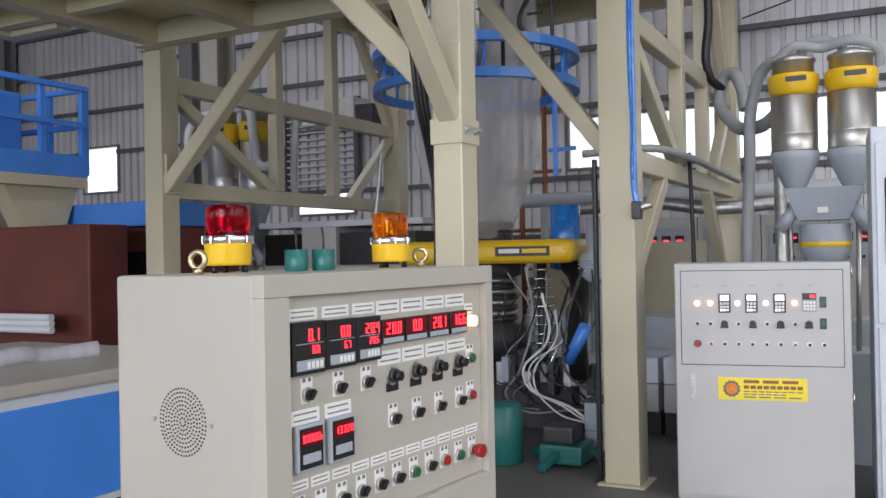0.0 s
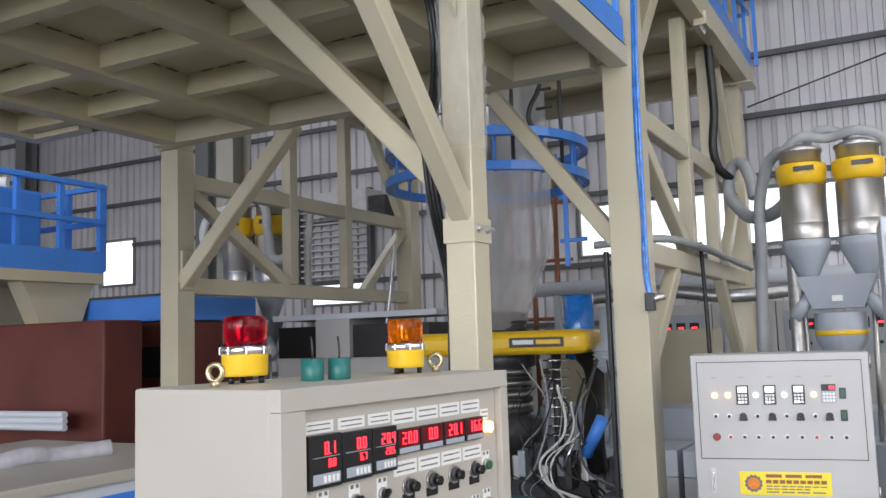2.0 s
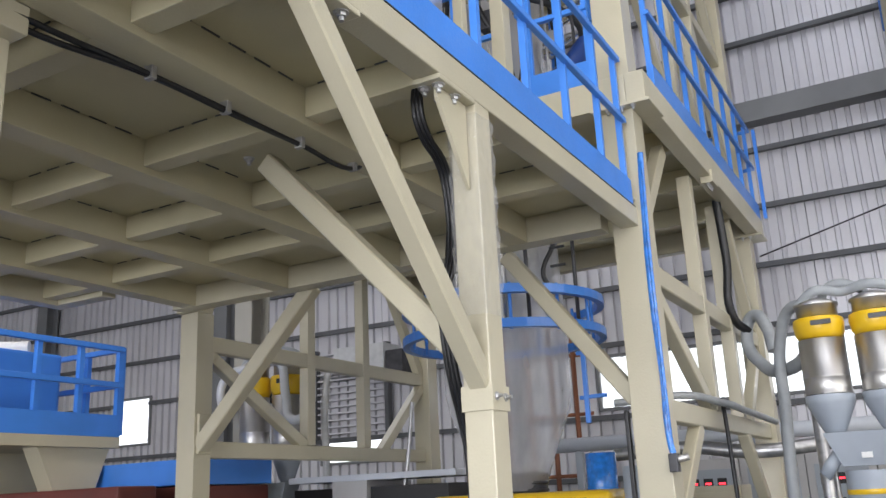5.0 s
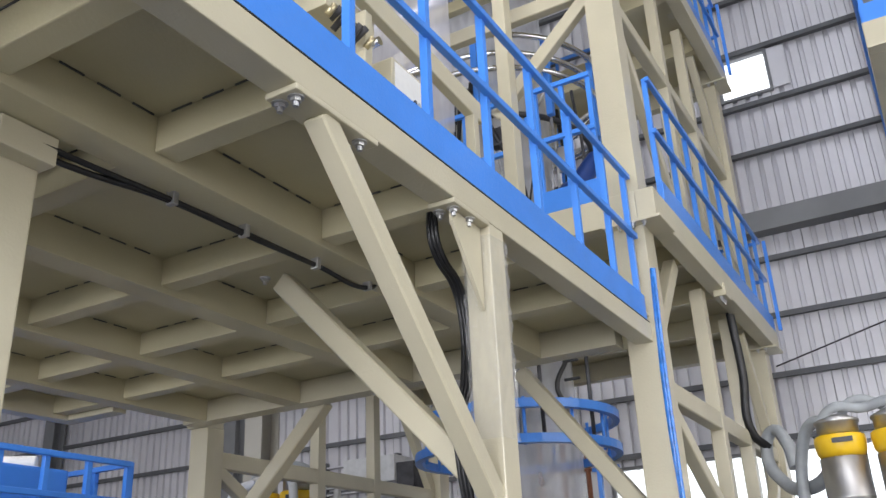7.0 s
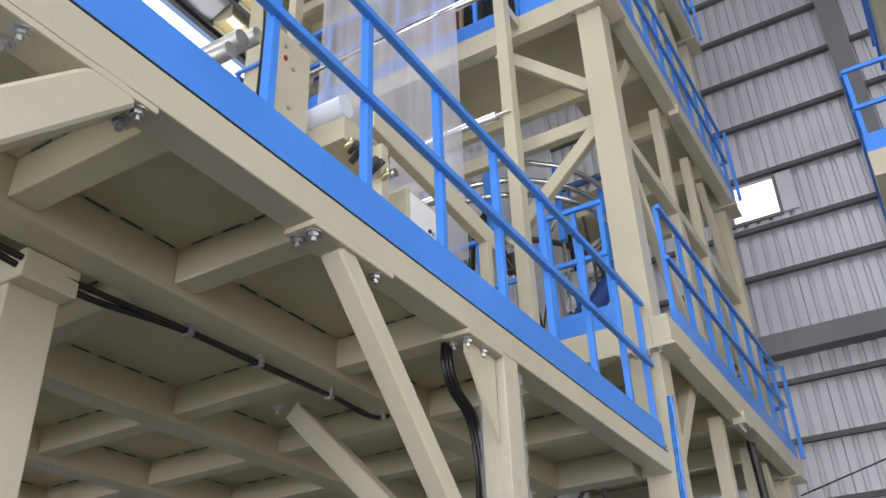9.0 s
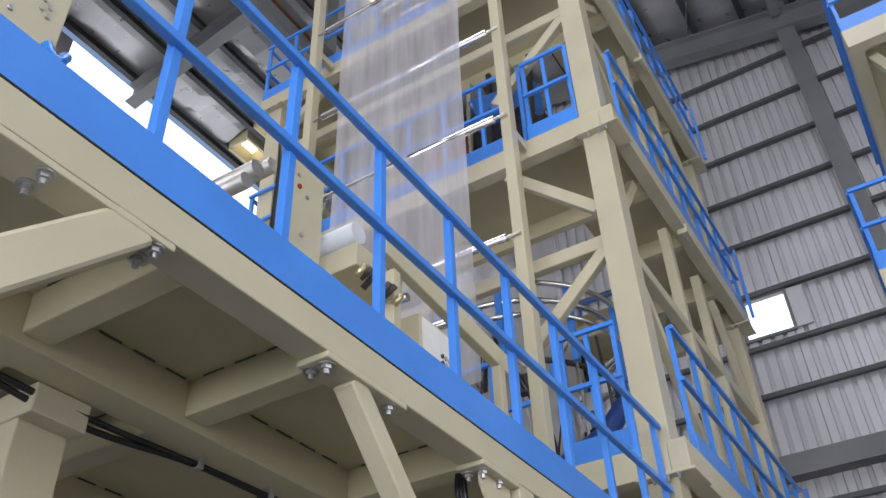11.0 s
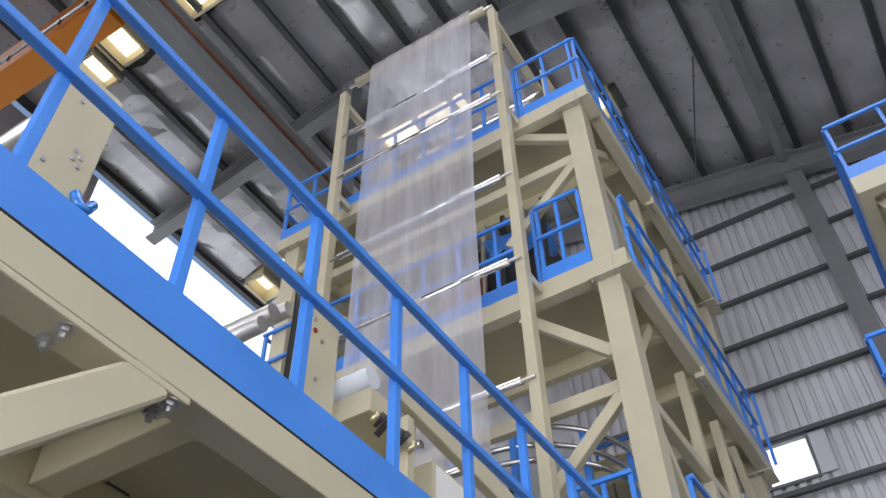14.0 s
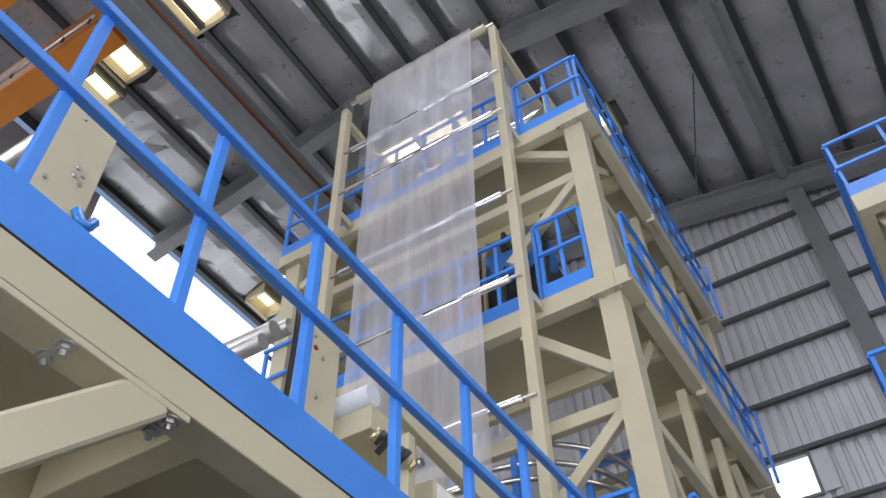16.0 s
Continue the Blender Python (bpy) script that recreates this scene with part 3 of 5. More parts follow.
# front face cross members above the platform
for z0, z1 in ((4.18, 7.0), (7.2, 9.6)):
    zm = z0 + (z1 - z0) * 0.61
    member("front_rail", (TX0 + C, TY0 + 0.09, zm), (TX1 - C, TY0 + 0.09, zm), 0.08, 0.12, CREAM, tower)
    for p, q in (((TX1 - C, zm - 0.06), (-0.95, zm - 0.8)), ((TX1 - C, zm + 0.33), (-0.9, z1 - 0.06)), ((TX0 + C, zm - 0.06), (-2.85, zm - 0.8)), ((TX0 + C, zm + 0.33), (-2.85, z1 - 0.06))):
        member("brace", (p[0], TY0 + 0.09, p[1]), (q[0], TY0 + 0.09, q[1]), 0.075, 0.1, CREAM, tower)
for z in DECKS:
    zz = z + 0.2
    lab = "bright blue steel handrail round a tower deck"
    n = TY1 - TY0 + 0.1
    if z < 5:
        railing("railing", (TX1 + 0.09, TY0 + 0.25), (TX1 + 0.09, TY1 + 0.07), zz, [0.03 + i * (n - 0.42) / 7 for i in range(8)], lab)
        railing("railing", (-0.62, TY0 - 0.03), (TX1 - C - 0.02, TY0 - 0.03), zz, [0.02, 0.22, 0.42], lab, top=0.95)
        railing("railing", (TX0 + C, TY0 - 0.03), (-0.78, TY0 - 0.03), zz, [0.02 + i * 0.4 for i in range(7)], lab, top=0.95)
    else:
        cut = 0.28 if z < 9 else 0
        railing("railing", (TX1 + 0.09, TY0 - 0.03 + cut), (TX1 + 0.09, TY1 + 0.07), zz, [0.03 + i * (n - 0.06 - cut) / 8 for i in range(9)], lab)
        railing("railing", (-0.62, TY0 - 0.03), (TX1 + 0.07 if z > 9 else TX1 - C - 0.02, TY0 - 0.03), zz, [0.02, 0.22, 0.44] if z < 9 else [0.02, 0.34, 0.66], lab, top=0.95)
        railing("railing", (TX0 - 0.09, TY0 - 0.03), (-0.78, TY0 - 0.03), zz, [0.02 + i * 0.4 for i in range(9)], lab, top=0.95)
    railing("railing", (TX0 - 0.09, TY0), (TX0 - 0.09, TY1 + 0.07), zz, [0.03 + i * (n - 0.06) / 8 for i in range(9)], lab)
    railing("railing", (TX0 - 0.07, TY1 + 0.07), (TX1 + 0.07, TY1 + 0.07), zz, [0.03 + i * 0.5 for i in range(9)], lab)

# ---- film web in front of the tower ----
webf = thing("roller_stand", (0, 0, 0), "slim cream posts carrying polished idler rollers in front of the tower", "roller frame")
FY = 4.8
for x in (-0.66, -2.83):
    block("frame_post", x - 0.045, x + 0.045, FY - 0.01, FY + 0.1, EZ + 0.06, 11.46, CREAM, webf)
    for z in (4.08, 7.04, 9.48):
        block("bracket", x - 0.03, x + 0.03, FY + 0.1, 5.1, z - 0.05, z + 0.05, CREAM, webf)
    block("bracket", x - 0.04, x + 0.04, FY + 0.1, 6.0, 11.2, 11.3, CREAM, webf)
ROLLS = [(11.5, FY, 0.06), (10.38, FY - 0.04, 0.033), (9.58, FY - 0.06, 0.033), (8.27, FY - 0.03, 0.033), (7.13, FY - 0.05, 0.033), (5.89, FY - 0.03, 0.033)]
rollers = []
for z, y, r in ROLLS:
    ro = thing("idler_roller", (-1.68, y, z), "polished steel idler roller under the film", "roller", group="idler rollers")
    bar("shell", (-0.94, 0, 0), (0.94, 0, 0), r, CREAM if r > 0.05 else CHROME, ro, seg=24)
    bar("shaft", (-1.05, 0, 0), (1.05, 0, 0), r * 0.4, STEEL, ro)
    rollers.append(ro)


def sheet(name, fn, nu, nv, material, label, category):
    bm = bmesh.new()
    g = [[bm.verts.new(fn(i / nu, j / nv)) for i in range(nu + 1)] for j in range(nv + 1)]
    for j in range(nv):
        for i in range(nu):
            bm.faces.new((g[j][i], g[j][i + 1], g[j + 1][i + 1], g[j + 1][i]))
    ob = plain(name, bm, material, label, category)
    for f in ob.data.polygons:
        f.use_smooth = True
    return ob


def web(u, v):
    z = 4.75 + 6.81 * v
    x0, x1 = -2.345 - 0.08 * (1 - v), -0.9 - 0.11 * math.sin(min(1.0, (1 - v) * 1.6) * math.pi / 2)
    x = x0 + (x1 - x0) * u
    y = FY - 0.075 + 0.008 * math.sin(u * 9 + v * 9) * math.sin(v * 13) + 0.003 * math.sin(u * 41 + v * 3)
    return (x, y, z)


sheet("film_web", web, 60, 80, FILM, "wide translucent white plastic film running up the tower over rollers", "plastic film")


def web2(u, v):
    y = FY + 0.05 + 2.2 * v
    return (-2.345 + 1.445 * u, y, 11.565 + 0.05 * math.sin(v * 3) - 0.25 * v)


sheet("film_web", web2, 12, 12, FILM, "translucent film passing over the top roller to the tower", "plastic film")

# ---- bubble, air ring and die ----
BX, BY = -1.79, 7.0


def bubble(u, v):
    r = 0.27 + 0.26 * min(v * 9, 1) ** 1.2
    a = 2 * math.pi * u
    r *= 1 + 0.03 * math.sin(3 * a + 9 * v)
    return (BX + r * math.cos(a), BY + r * math.sin(a), 1.72 + 6.3 * v)


sheet("film_bubble", bubble, 36, 40, BUBBLE, "clear blown film bubble rising from the die", "film bubble")
cage = thing("sizing_cage", (BX, BY, 0), "bright blue round steel cage with rods round the bubble", "sizing cage")
for z in (3.2, 2.93):
    bm = bmesh.new()
    ro, ri = 0.87, 0.81
    prev = None
    for i in range(49):
        a = 2 * math.pi * i / 48
        ring = [bm.verts.new((r * math.cos(a), r * math.sin(a), zz)) for r, zz in ((ri, z), (ro, z), (ro, z + 0.07), (ri, z + 0.07))]
        if prev:
            for k in range(4):
                bm.faces.new((prev[k], prev[(k + 1) % 4], ring[(k + 1) % 4], ring[k]))
        prev = ring
    part("ring", bm, BLUE, cage, "blue steel ring")
for i in range(12):
    a = 2 * math.pi * i / 12
    c, s = math.cos(a), math.sin(a)
    bar("guide_rod", (0.77 * c, 0.77 * s, 2.93), (0.77 * c, 0.77 * s, 3.3), 0.014, BLUE, cage)
    if i % 2 == 0:
        bar("hanger_rod", (0.5 * c, 0.5 * s, 3.1), (0.4 * c, 0.4 * s, 4.0), 0.014, DARK, cage, "dark hanger rod")
for i in range(9):
    a = -2.6 + 0.3 * i
    r = 0.66 + 0.05 * (i % 3)
    c, sn = r * math.cos(a), r * math.sin(a)
    if i % 3 == 1:
        pipe("cable", [(c * 1.1, sn * 1.1, 4.0), (c * 1.05, sn, 3.65), (c * 0.9, sn * 1.1, 3.4), (c * 0.95, sn, 3.28)], 0.02, BLACK, cage, "black cable")
    else:
        bar("lift_rod", (c, sn, 3.0), (c, sn, 4.0), 0.016, STEEL if i % 2 else DARK, cage, "upright steel lift rod")
    if i % 2:
        for z in (3.45, 3.6, 3.75):
            member("hook", (c, sn - 0.02, z), (c + 0.13, sn - 0.02, z), 0.02, 0.02, BLACK, cage, "black guide hook")
for z in (2.4, 2.75):
    member("sensor_arm", (0.72, -0.2, z), (0.95, -0.25, z), 0.03, 0.03, BLUE, cage)
member("sensor_post", (0.78, -0.22, 2.2), (0.78, -0.22, 3.0), 0.035, 0.035, BLUE, cage)
scan = thing("thickness_gauge", (-1.45, 6.7, 1.61), "yellow rounded thickness gauge with a black name plate", "gauge", 5)
bm = bmesh.new()
rbox(bm, -0.9, 0.6, -0.1, 0.8, -0.095, 0.095, 0.085, 5)
part("housing", bm, YELLOW, scan, smooth=False)
block("name_plate", -0.02, 0.42, -0.106, -0.099, -0.035, 0.04, BLACK, scan, "black name plate", 0.002)
block("mark", 0.01, 0.18, -0.11, -0.107, -0.012, 0.022, PAPER, scan, "pale name mark", 0.001)
block("mark", 0.2, 0.395, -0.11, -0.107, -0.012, 0.022, YELLOW, scan, "yellow name mark", 0.001)
die = thing("extruder_die", (BX + 0.1, BY, 0.2), "dark steel blown film die with heater bands and bolts", "extruder die")
lathe("body", [(0.28, 0.55), (0.28, 0.8), (0.2, 0.82), (0.2, 1.2), (0.26, 1.22), (0.26, 1.3), (0.16, 1.5), (0.19, 1.52), (0.19, 1.56)], DARK, die)
for k in range(8):
    lathe("heater_band", [(0.2, 0), (0.225, 0.005), (0.225, 0.035), (0.2, 0.04)], STEEL if k % 2 else DARK, die, (0, 0, 0.84 + 0.045 * k))
for z in (1.5, 1.56, 1.62):
    lathe("lip_ring", [(0.15, 0), (0.2, 0.01), (0.2, 0.03), (0.15, 0.045)], DARK, die, (0, 0, z))
for k in range(9):
    pipe("cooling_ring", [(0.42 + 0.1 * math.cos(math.pi * q / 4), 0.1 + 0.1 * math.sin(math.pi * q / 4), 0.66 + 0.075 * k) for q in range(8)], 0.009, CHROME, die, "bright steel cooling ring", cyclic=True)
bar("column", (0.42, 0.1, 0.3), (0.42, 0.1, 1.35), 0.04, DARK, die)
block("plinth", -0.7, 0.9, -0.5, 0.6, 0.065, 0.5, DARK, die)

# ---- control cabinet close by ----
cab = thing("control_cabinet", (0.473, 1.381, FZ + 0.045), "pale beige steel control cabinet with red digital displays and knobs", "control cabinet", -6.1)
CD, CW, CH = 0.375, 0.711, 1.536 - FZ
# local: front face looks to +x, width runs along +y, depth to -x
block("body", -CD, -0.025, 0.002, CW - 0.002, -0.045, CH, CABINET, cab, r=0.008)
block("face_border", -0.0245, 0.0, 0.0, CW, CH - 0.037, CH, CABINET, cab, r=0.0012)
block("face_border", -0.0245, 0.0, 0.0, 0.058, 0.06, CH - 0.0375, CABINET, cab, r=0.0012)
block("face_border", -0.0245, 0.0, CW - 0.03, CW, 0.06, CH - 0.0375, CABINET, cab, r=0.0012)
block("face_border", -0.0245, 0.0, 0.0585, CW - 0.0305, 0.06, 1.08 - FZ, CABINET, cab, r=0.0012)
block("panel", -0.0245, -0.0155, 0.0585, CW - 0.0305, 1.081 - FZ, CH - 0.038, CABINET, cab, r=0.001)

# ---- second cabinet ----
rc = thing("drive_cabinet", (0.28, 5.05, FZ), "pale grey steel drive cabinet with keypads, lamps and a yellow plate", "control cabinet", 9.8)
RW, RH, RD = 0.873, 1.529 - FZ, 0.38
block("body", 0, RW, 0.012, RD, 0.0, RH, CABINET2, rc, r=0.01)
block("door", 0.004, RW - 0.004, 0, 0.0115, 0.03, RH - 0.004, CABINET2, rc, r=0.004)

wc = thing("tall_cabinet", (1.24, 5.2, FZ), "tall pale blue-white steel cabinet with a dark window", "cabinet", 4)
block("body", 0, 0.7, 0.0, 0.5, 0, 1.94, WHITE, wc, r=0.008)
block("door", 0.02, 0.68, -0.018, -0.001, 0.95, 1.86, WHITE, wc)
block("door", 0.02, 0.68, -0.018, -0.001, 0.06, 0.93, WHITE, wc)
block("window", 0.06, 0.6, -0.024, -0.0185, 1.25, 1.68, BLACK, wc, "dark glass window")

# ---- material hoppers ----


def hopper_pair(at, turn=0, label="stainless vacuum hoppers with yellow bands over a grey mixing box", base=0.365):
    h = thing("hopper_loader", at, label, "hopper loader", turn, "hopper loaders")
    for x in (-0.22, 0.22):
        c = (x, 0, 0)
        lathe("cone", [(0.07, 2.05), (0.09, 2.07), (0.19, 2.26), (0.195, 2.32)], GREY, h, c, label="grey painted cone")
        lathe("barrel", [(0.19, 2.325), (0.185, 2.33), (0.185, 2.44), (0.19, 2.445), (0.185, 2.45), (0.185, 2.72)], STEEL, h, c, label="brushed stainless barrel")
        lathe("band", [(0.17, 2.725), (0.195, 2.76), (0.205, 2.83), (0.2, 2.87), (0.18, 2.88)], YELLOW, h, c, label="yellow plastic band")
        lathe("lid", [(0.165, 2.885), (0.165, 2.96), (0.18, 2.965), (0.18, 2.985), (0.09, 3.02), (0.05, 3.03)], STEEL, h, c)
        block("name_plate", x - 0.04, x + 0.12, -0.212, -0.2, 2.81, 2.845, BLACK, h, "black name mark", 0.002)
        for a in (30, 150):
            ca, sa = math.cos(radians(a)), math.sin(radians(a))
            block("clamp", x + 0.19 * ca - 0.015, x + 0.19 * ca + 0.015, 0.19 * sa - 0.012, 0.19 * sa + 0.012, 2.68, 2.8, DARK, h)
    pipe("suction_pipe", [(-0.36, -0.05, 2.98), (-0.2, -0.1, 3.07), (0.0, -0.05, 3.05), (0.25, -0.1, 3.07), (0.42, 0, 3.0), (0.43, 0.05, 2.9)], 0.036, HOSE, h, "galvanised suction pipe")
    pipe("suction_pipe", [(-0.2, 0.1, 3.0), (-0.1, 0.1, 3.12), (0.1, 0.1, 3.1), (0.2, 0.1, 3.0)], 0.036, HOSE, h)
    bm = bmesh.new()
    lo = [bm.verts.new(v) for v in ((-0.19, -0.15, 1.82), (0.19, -0.15, 1.82), (0.19, 0.15, 1.82), (-0.19, 0.15, 1.82))]
    hi = [bm.verts.new(v) for v in ((-0.3, -0.2, 2.05), (0.3, -0.2, 2.05), (0.3, 0.2, 2.05), (-0.3, 0.2, 2.05))]
    bm.faces.new(lo[::-1]), bm.faces.new(hi)
    for i in range(4):
        bm.faces.new((lo[i], lo[(i + 1) % 4], hi[(i + 1) % 4], hi[i]))
    part("mixing_box", bm, GREY, h, "blue-grey painted mixing box")
    lathe("weigh_hopper", [(0.08, 1.42), (0.1, 1.45), (0.2, 1.6), (0.2, 1.79)], GREY, h)
    lathe("band", [(0.203, 1.63), (0.206, 1.635), (0.206, 1.66), (0.203, 1.665)], YELLOW, h, label="yellow band")
    block("label_plate", -0.04, 0.04, -0.185, -0.176, 1.87, 1.91, PAPER, h, "white label", 0.001)
    for s in (-1, 1):
        bar("spout", (s * 0.22, -0.1, 1.9), (s * 0.34, -0.12, 1.76), 0.05, GREY, h)
        bar("strut", (s * 0.26, -0.1, 1.82), (s * 0.24, -0.1, 0.9), 0.02, STEEL, h)
    block("feed_throat", -0.12, 0.12, -0.12, 0.12, 0.9, 1.42, STEEL, h)
    block("stand", -0.35, 0.35, -0.3, 0.3, base, 0.9, GREY, h)
    return h


hop = hopper_pair((0.935, 6.45, 0.137), 0, base=0.142)
hop.scale = (0.78, 0.78, 0.9)


# ---- details of the near control cabinet ----
PX = -0.0155  # front of the recessed panel


def seven(parent, text, y, z, h, material, x, name="digit"):
    """Seven-segment figures; y is the middle, z the middle height."""
    segs = {"0": "abcdef", "1": "bc", "2": "abged", "3": "abgcd", "4": "fgbc", "5": "afgcd", "6": "afgedc", "7": "abc", "8": "abcdefg", "9": "abcdfg", "b": "cdefg"}
    w, t = h * 0.46, h * 0.09
    chars = [c for c in text if c != "."]
    step = w * 1.75
    left = y - step * len(chars) / 2 + (step - w) / 2
    k = 0
    for c in text:
        bm = bmesh.new()
        if c == ".":
            y0 = left + step * k - (step - w) * 0.62
            box(bm, x, x + 0.0015, y0, y0 + t, z - h / 2, z - h / 2 + t)
        else:
            y0 = left + step * k
            for s in segs[c]:
                a, b, c0, d = {"a": (0, w, h - t, h), "g": (0, w, h / 2 - t / 2, h / 2 + t / 2), "d": (0, w, 0, t), "f": (0, t, h / 2, h), "e": (0, t, 0, h / 2),
                               "b": (w - t, w, h / 2, h), "c": (w - t, w, 0, h / 2)}[s]
                box(bm, x, x + 0.0015, y0 + a, y0 + b, z - h / 2 + c0, z - h / 2 + d)
            k += 1
        part(name, bm, material, parent)


def note(parent, y0, y1, z0, z1, x=PX, lines=2):
    """A white paper label with unreadable lines of print."""
    lab = block("label", x, x + 0.0012, y0, y1, z0, z1, PAPER, parent, "white printed label", 0.0003)
    h = (z1 - z0)
    for i in range(lines):
        zc = z1 - h * (i + 0.7) / (lines + 0.4)
        n = 8 if lines > 1 else 2
        bm = bmesh.new()
        yy = y0 + (y1 - y0) * 0.1
        for j in range(n):
            ln = (y1 - y0) * 0.8 / n
            box(bm, x + 0.0013, x + 0.0017, yy + j * ln, yy + j * ln + ln * random.uniform(0.75, 0.95), zc - h * 0.055, zc + h * 0.055)
        part("print", bm, INK, lab, "small dark print", kind="stuff")


def display(y0, y1, z0, z1, big, small):
    """A two-row controller in a black bezel."""
    z0, z1 = z0 - FZ, z1 - FZ
    d = block("controller", PX, PX + 0.012, y0, y1, z0, z1, BLACK, cab, "black controller with red figures", 0.002)
    w, h = y1 - y0, z1 - z0
    seven(d, big, y0 + w * 0.62, z0 + h * 0.74, h * 0.23, REDLED, PX + 0.0122)
    seven(d, small, y0 + w * 0.68, z0 + h * 0.46, h * 0.15, REDLED, PX + 0.0122)
    block("divider", PX + 0.012, PX + 0.0128, y0 + w * 0.1, y1 - w * 0.08, z0 + h * 0.575, z0 + h * 0.59, GREY, d, r=0.0002)
    block("key_strip", PX + 0.012, PX + 0.0135, y0 + w * 0.1, y1 - w * 0.08, z0 + h * 0.08, z0 + h * 0.28, GREY, d, "grey key strip", 0.0005)
    for i in range(4):
        block("key", PX + 0.0136, PX + 0.0145, y0 + w * (0.4 + 0.13 * i), y0 + w * (0.48 + 0.13 * i), z0 + h * 0.11, z0 + h * 0.24, PAPER, d, r=0.0003)


display(0.068, 0.15, 1.366, 1.455, "8.1", "8.0")
display(0.1525, 0.233, 1.368, 1.453, "0.0", "6.7")
display(0.2355, 0.306, 1.370, 1.452, "20.4", "20.5")
for y0, y1, txt in ((0.311, 0.382, "20.0"), (0.387, 0.461, "0.0"), (0.466, 0.54, "20.1"), (0.546, 0.613, "16.6")):
    d = block("meter", PX, PX + 0.01, y0, y1, 1.395 - FZ, 1.442 - FZ, BLACK, cab, "panel meter with bright red figures", 0.002)
    block("window", PX + 0.01, PX + 0.011, y0 + 0.003, y1 - 0.003, 1.409 - FZ, 1.440 - FZ, REDSOFT, d, "dark red window", 0.0003)
    seven(d, txt, (y0 + y1) / 2, 1.4245 - FZ, 0.022, REDLED, PX + 0.0112)
    block("foot_strip", PX + 0.01, PX + 0.0112, y0 + 0.004, y1 - 0.004, 1.397 - FZ, 1.407 - FZ, GREY, d, r=0.0003)
for y0, y1 in ((0.069, 0.141), (0.153, 0.225), (0.236, 0.3)):
    note(cab, y0, y1, 1.457 - FZ, 1.477 - FZ)
for i in range(4):
    note(cab, 0.306 + i * 0.0785, 0.378 + i * 0.0785, 1.452 - FZ, 1.478 - FZ)
    note(cab, 0.308 + i * 0.0785, 0.38 + i * 0.0785, 1.355 - FZ, 1.382 - FZ)
for y in (0.071, 0.156):
    note(cab, y, y + 0.071, 1.282 - FZ, 1.307 - FZ)
note(cab, 0.617, 0.648, 1.432 - FZ, 1.455 - FZ)


def knob(y, z, kind="selector"):
    z -= FZ
    if kind == "dial":
        k = bar("dial", (PX, y, z), (PX + 0.004, y, z), 0.0185, STEEL, cab, "round dial with a black knob", 24)
        bar("collar", (PX + 0.004, y, z), (PX + 0.012, y, z), 0.0135, DARK, k)
        bar("grip", (PX + 0.012, y, z), (PX + 0.024, y, z), 0.0095, BLACK, k, "black ribbed grip", 12)
        block("pointer_plate", PX, PX + 0.003, y - 0.018, y + 0.018, z - 0.03, z - 0.014, BLACK, k, r=0.0005)
        return
    plate = block("legend_plate", PX, PX + 0.0015, y - 0.0145, y + 0.0145, z - 0.0155, z + 0.029, PAPER, cab, "pale legend plate", 0.0004)
    block("print", PX + 0.0016, PX + 0.0019, y - 0.011, y - 0.003, z + 0.021, z + 0.028, INK, plate, r=0.0001)
    block("print", PX + 0.0016, PX + 0.0019, y + 0.003, y + 0.011, z + 0.021, z + 0.028, INK, plate, r=0.0001)
    bar("bezel", (PX + 0.0015, y, z), (PX + 0.008, y, z), 0.0125, STEEL, plate, "steel ring", 20)
    m = {"selector": BLACK, "green": GREENB, "red": REDB, "estop": REDB}[kind]
    if kind == "selector":
        bar("hub", (PX + 0.008, y, z), (PX + 0.013, y, z), 0.0095, BLACK, plate)
        member("lever", (PX + 0.015, y - 0.006, z - 0.006), (PX + 0.015, y + 0.007, z + 0.007), 0.006, 0.008, BLACK, plate, "black selector lever")
    elif kind == "estop":
        lathe_pts = [(PX + 0.008, 0.01), (PX + 0.018, 0.009), (PX + 0.02, 0.0145), (PX + 0.03, 0.0145)]
        for (a, r), (b, r2) in zip(lathe_pts, lathe_pts[1:]):
            bar("mushroom", (a, y, z), (b, y, z), max(r, r2), m, plate, "red mushroom button", 20)
    else:
        bar("button", (PX + 0.008, y, z), (PX + 0.013, y, z), 0.0095, m, plate, f"{kind} push button", 18)


GREENB = mat("green_button", (0.03, 0.12, 0.05), 0.3)
REDB = mat("red_button", (0.35, 0.015, 0.015), 0.3)
for y in (0.111, 0.193, 0.271):
    knob(y, 1.331)
for i in range(4):
    knob(0.351 + i * 0.0775, 1.333, "dial")
    knob(0.352 + i * 0.0785, 1.25)
knob(0.632, 1.336, "green")
knob(0.632, 1.256, "red")
for i, kind in enumerate(("selector", "selector", "selector", "selector", "selector", "selector", "green", "selector", "red", "green", "estop")):
    y = 0.087 + i * 0.0548
    knob(y, 1.135, kind)
    note(cab, y - 0.024, y + 0.024, 1.172 - FZ, 1.19 - FZ)
bar("pilot_lamp", (PX, 0.634, 1.417 - FZ), (PX + 0.016, 0.634, 1.417 - FZ), 0.012, AMBERLED, cab, "glowing warm pilot lamp", 20)
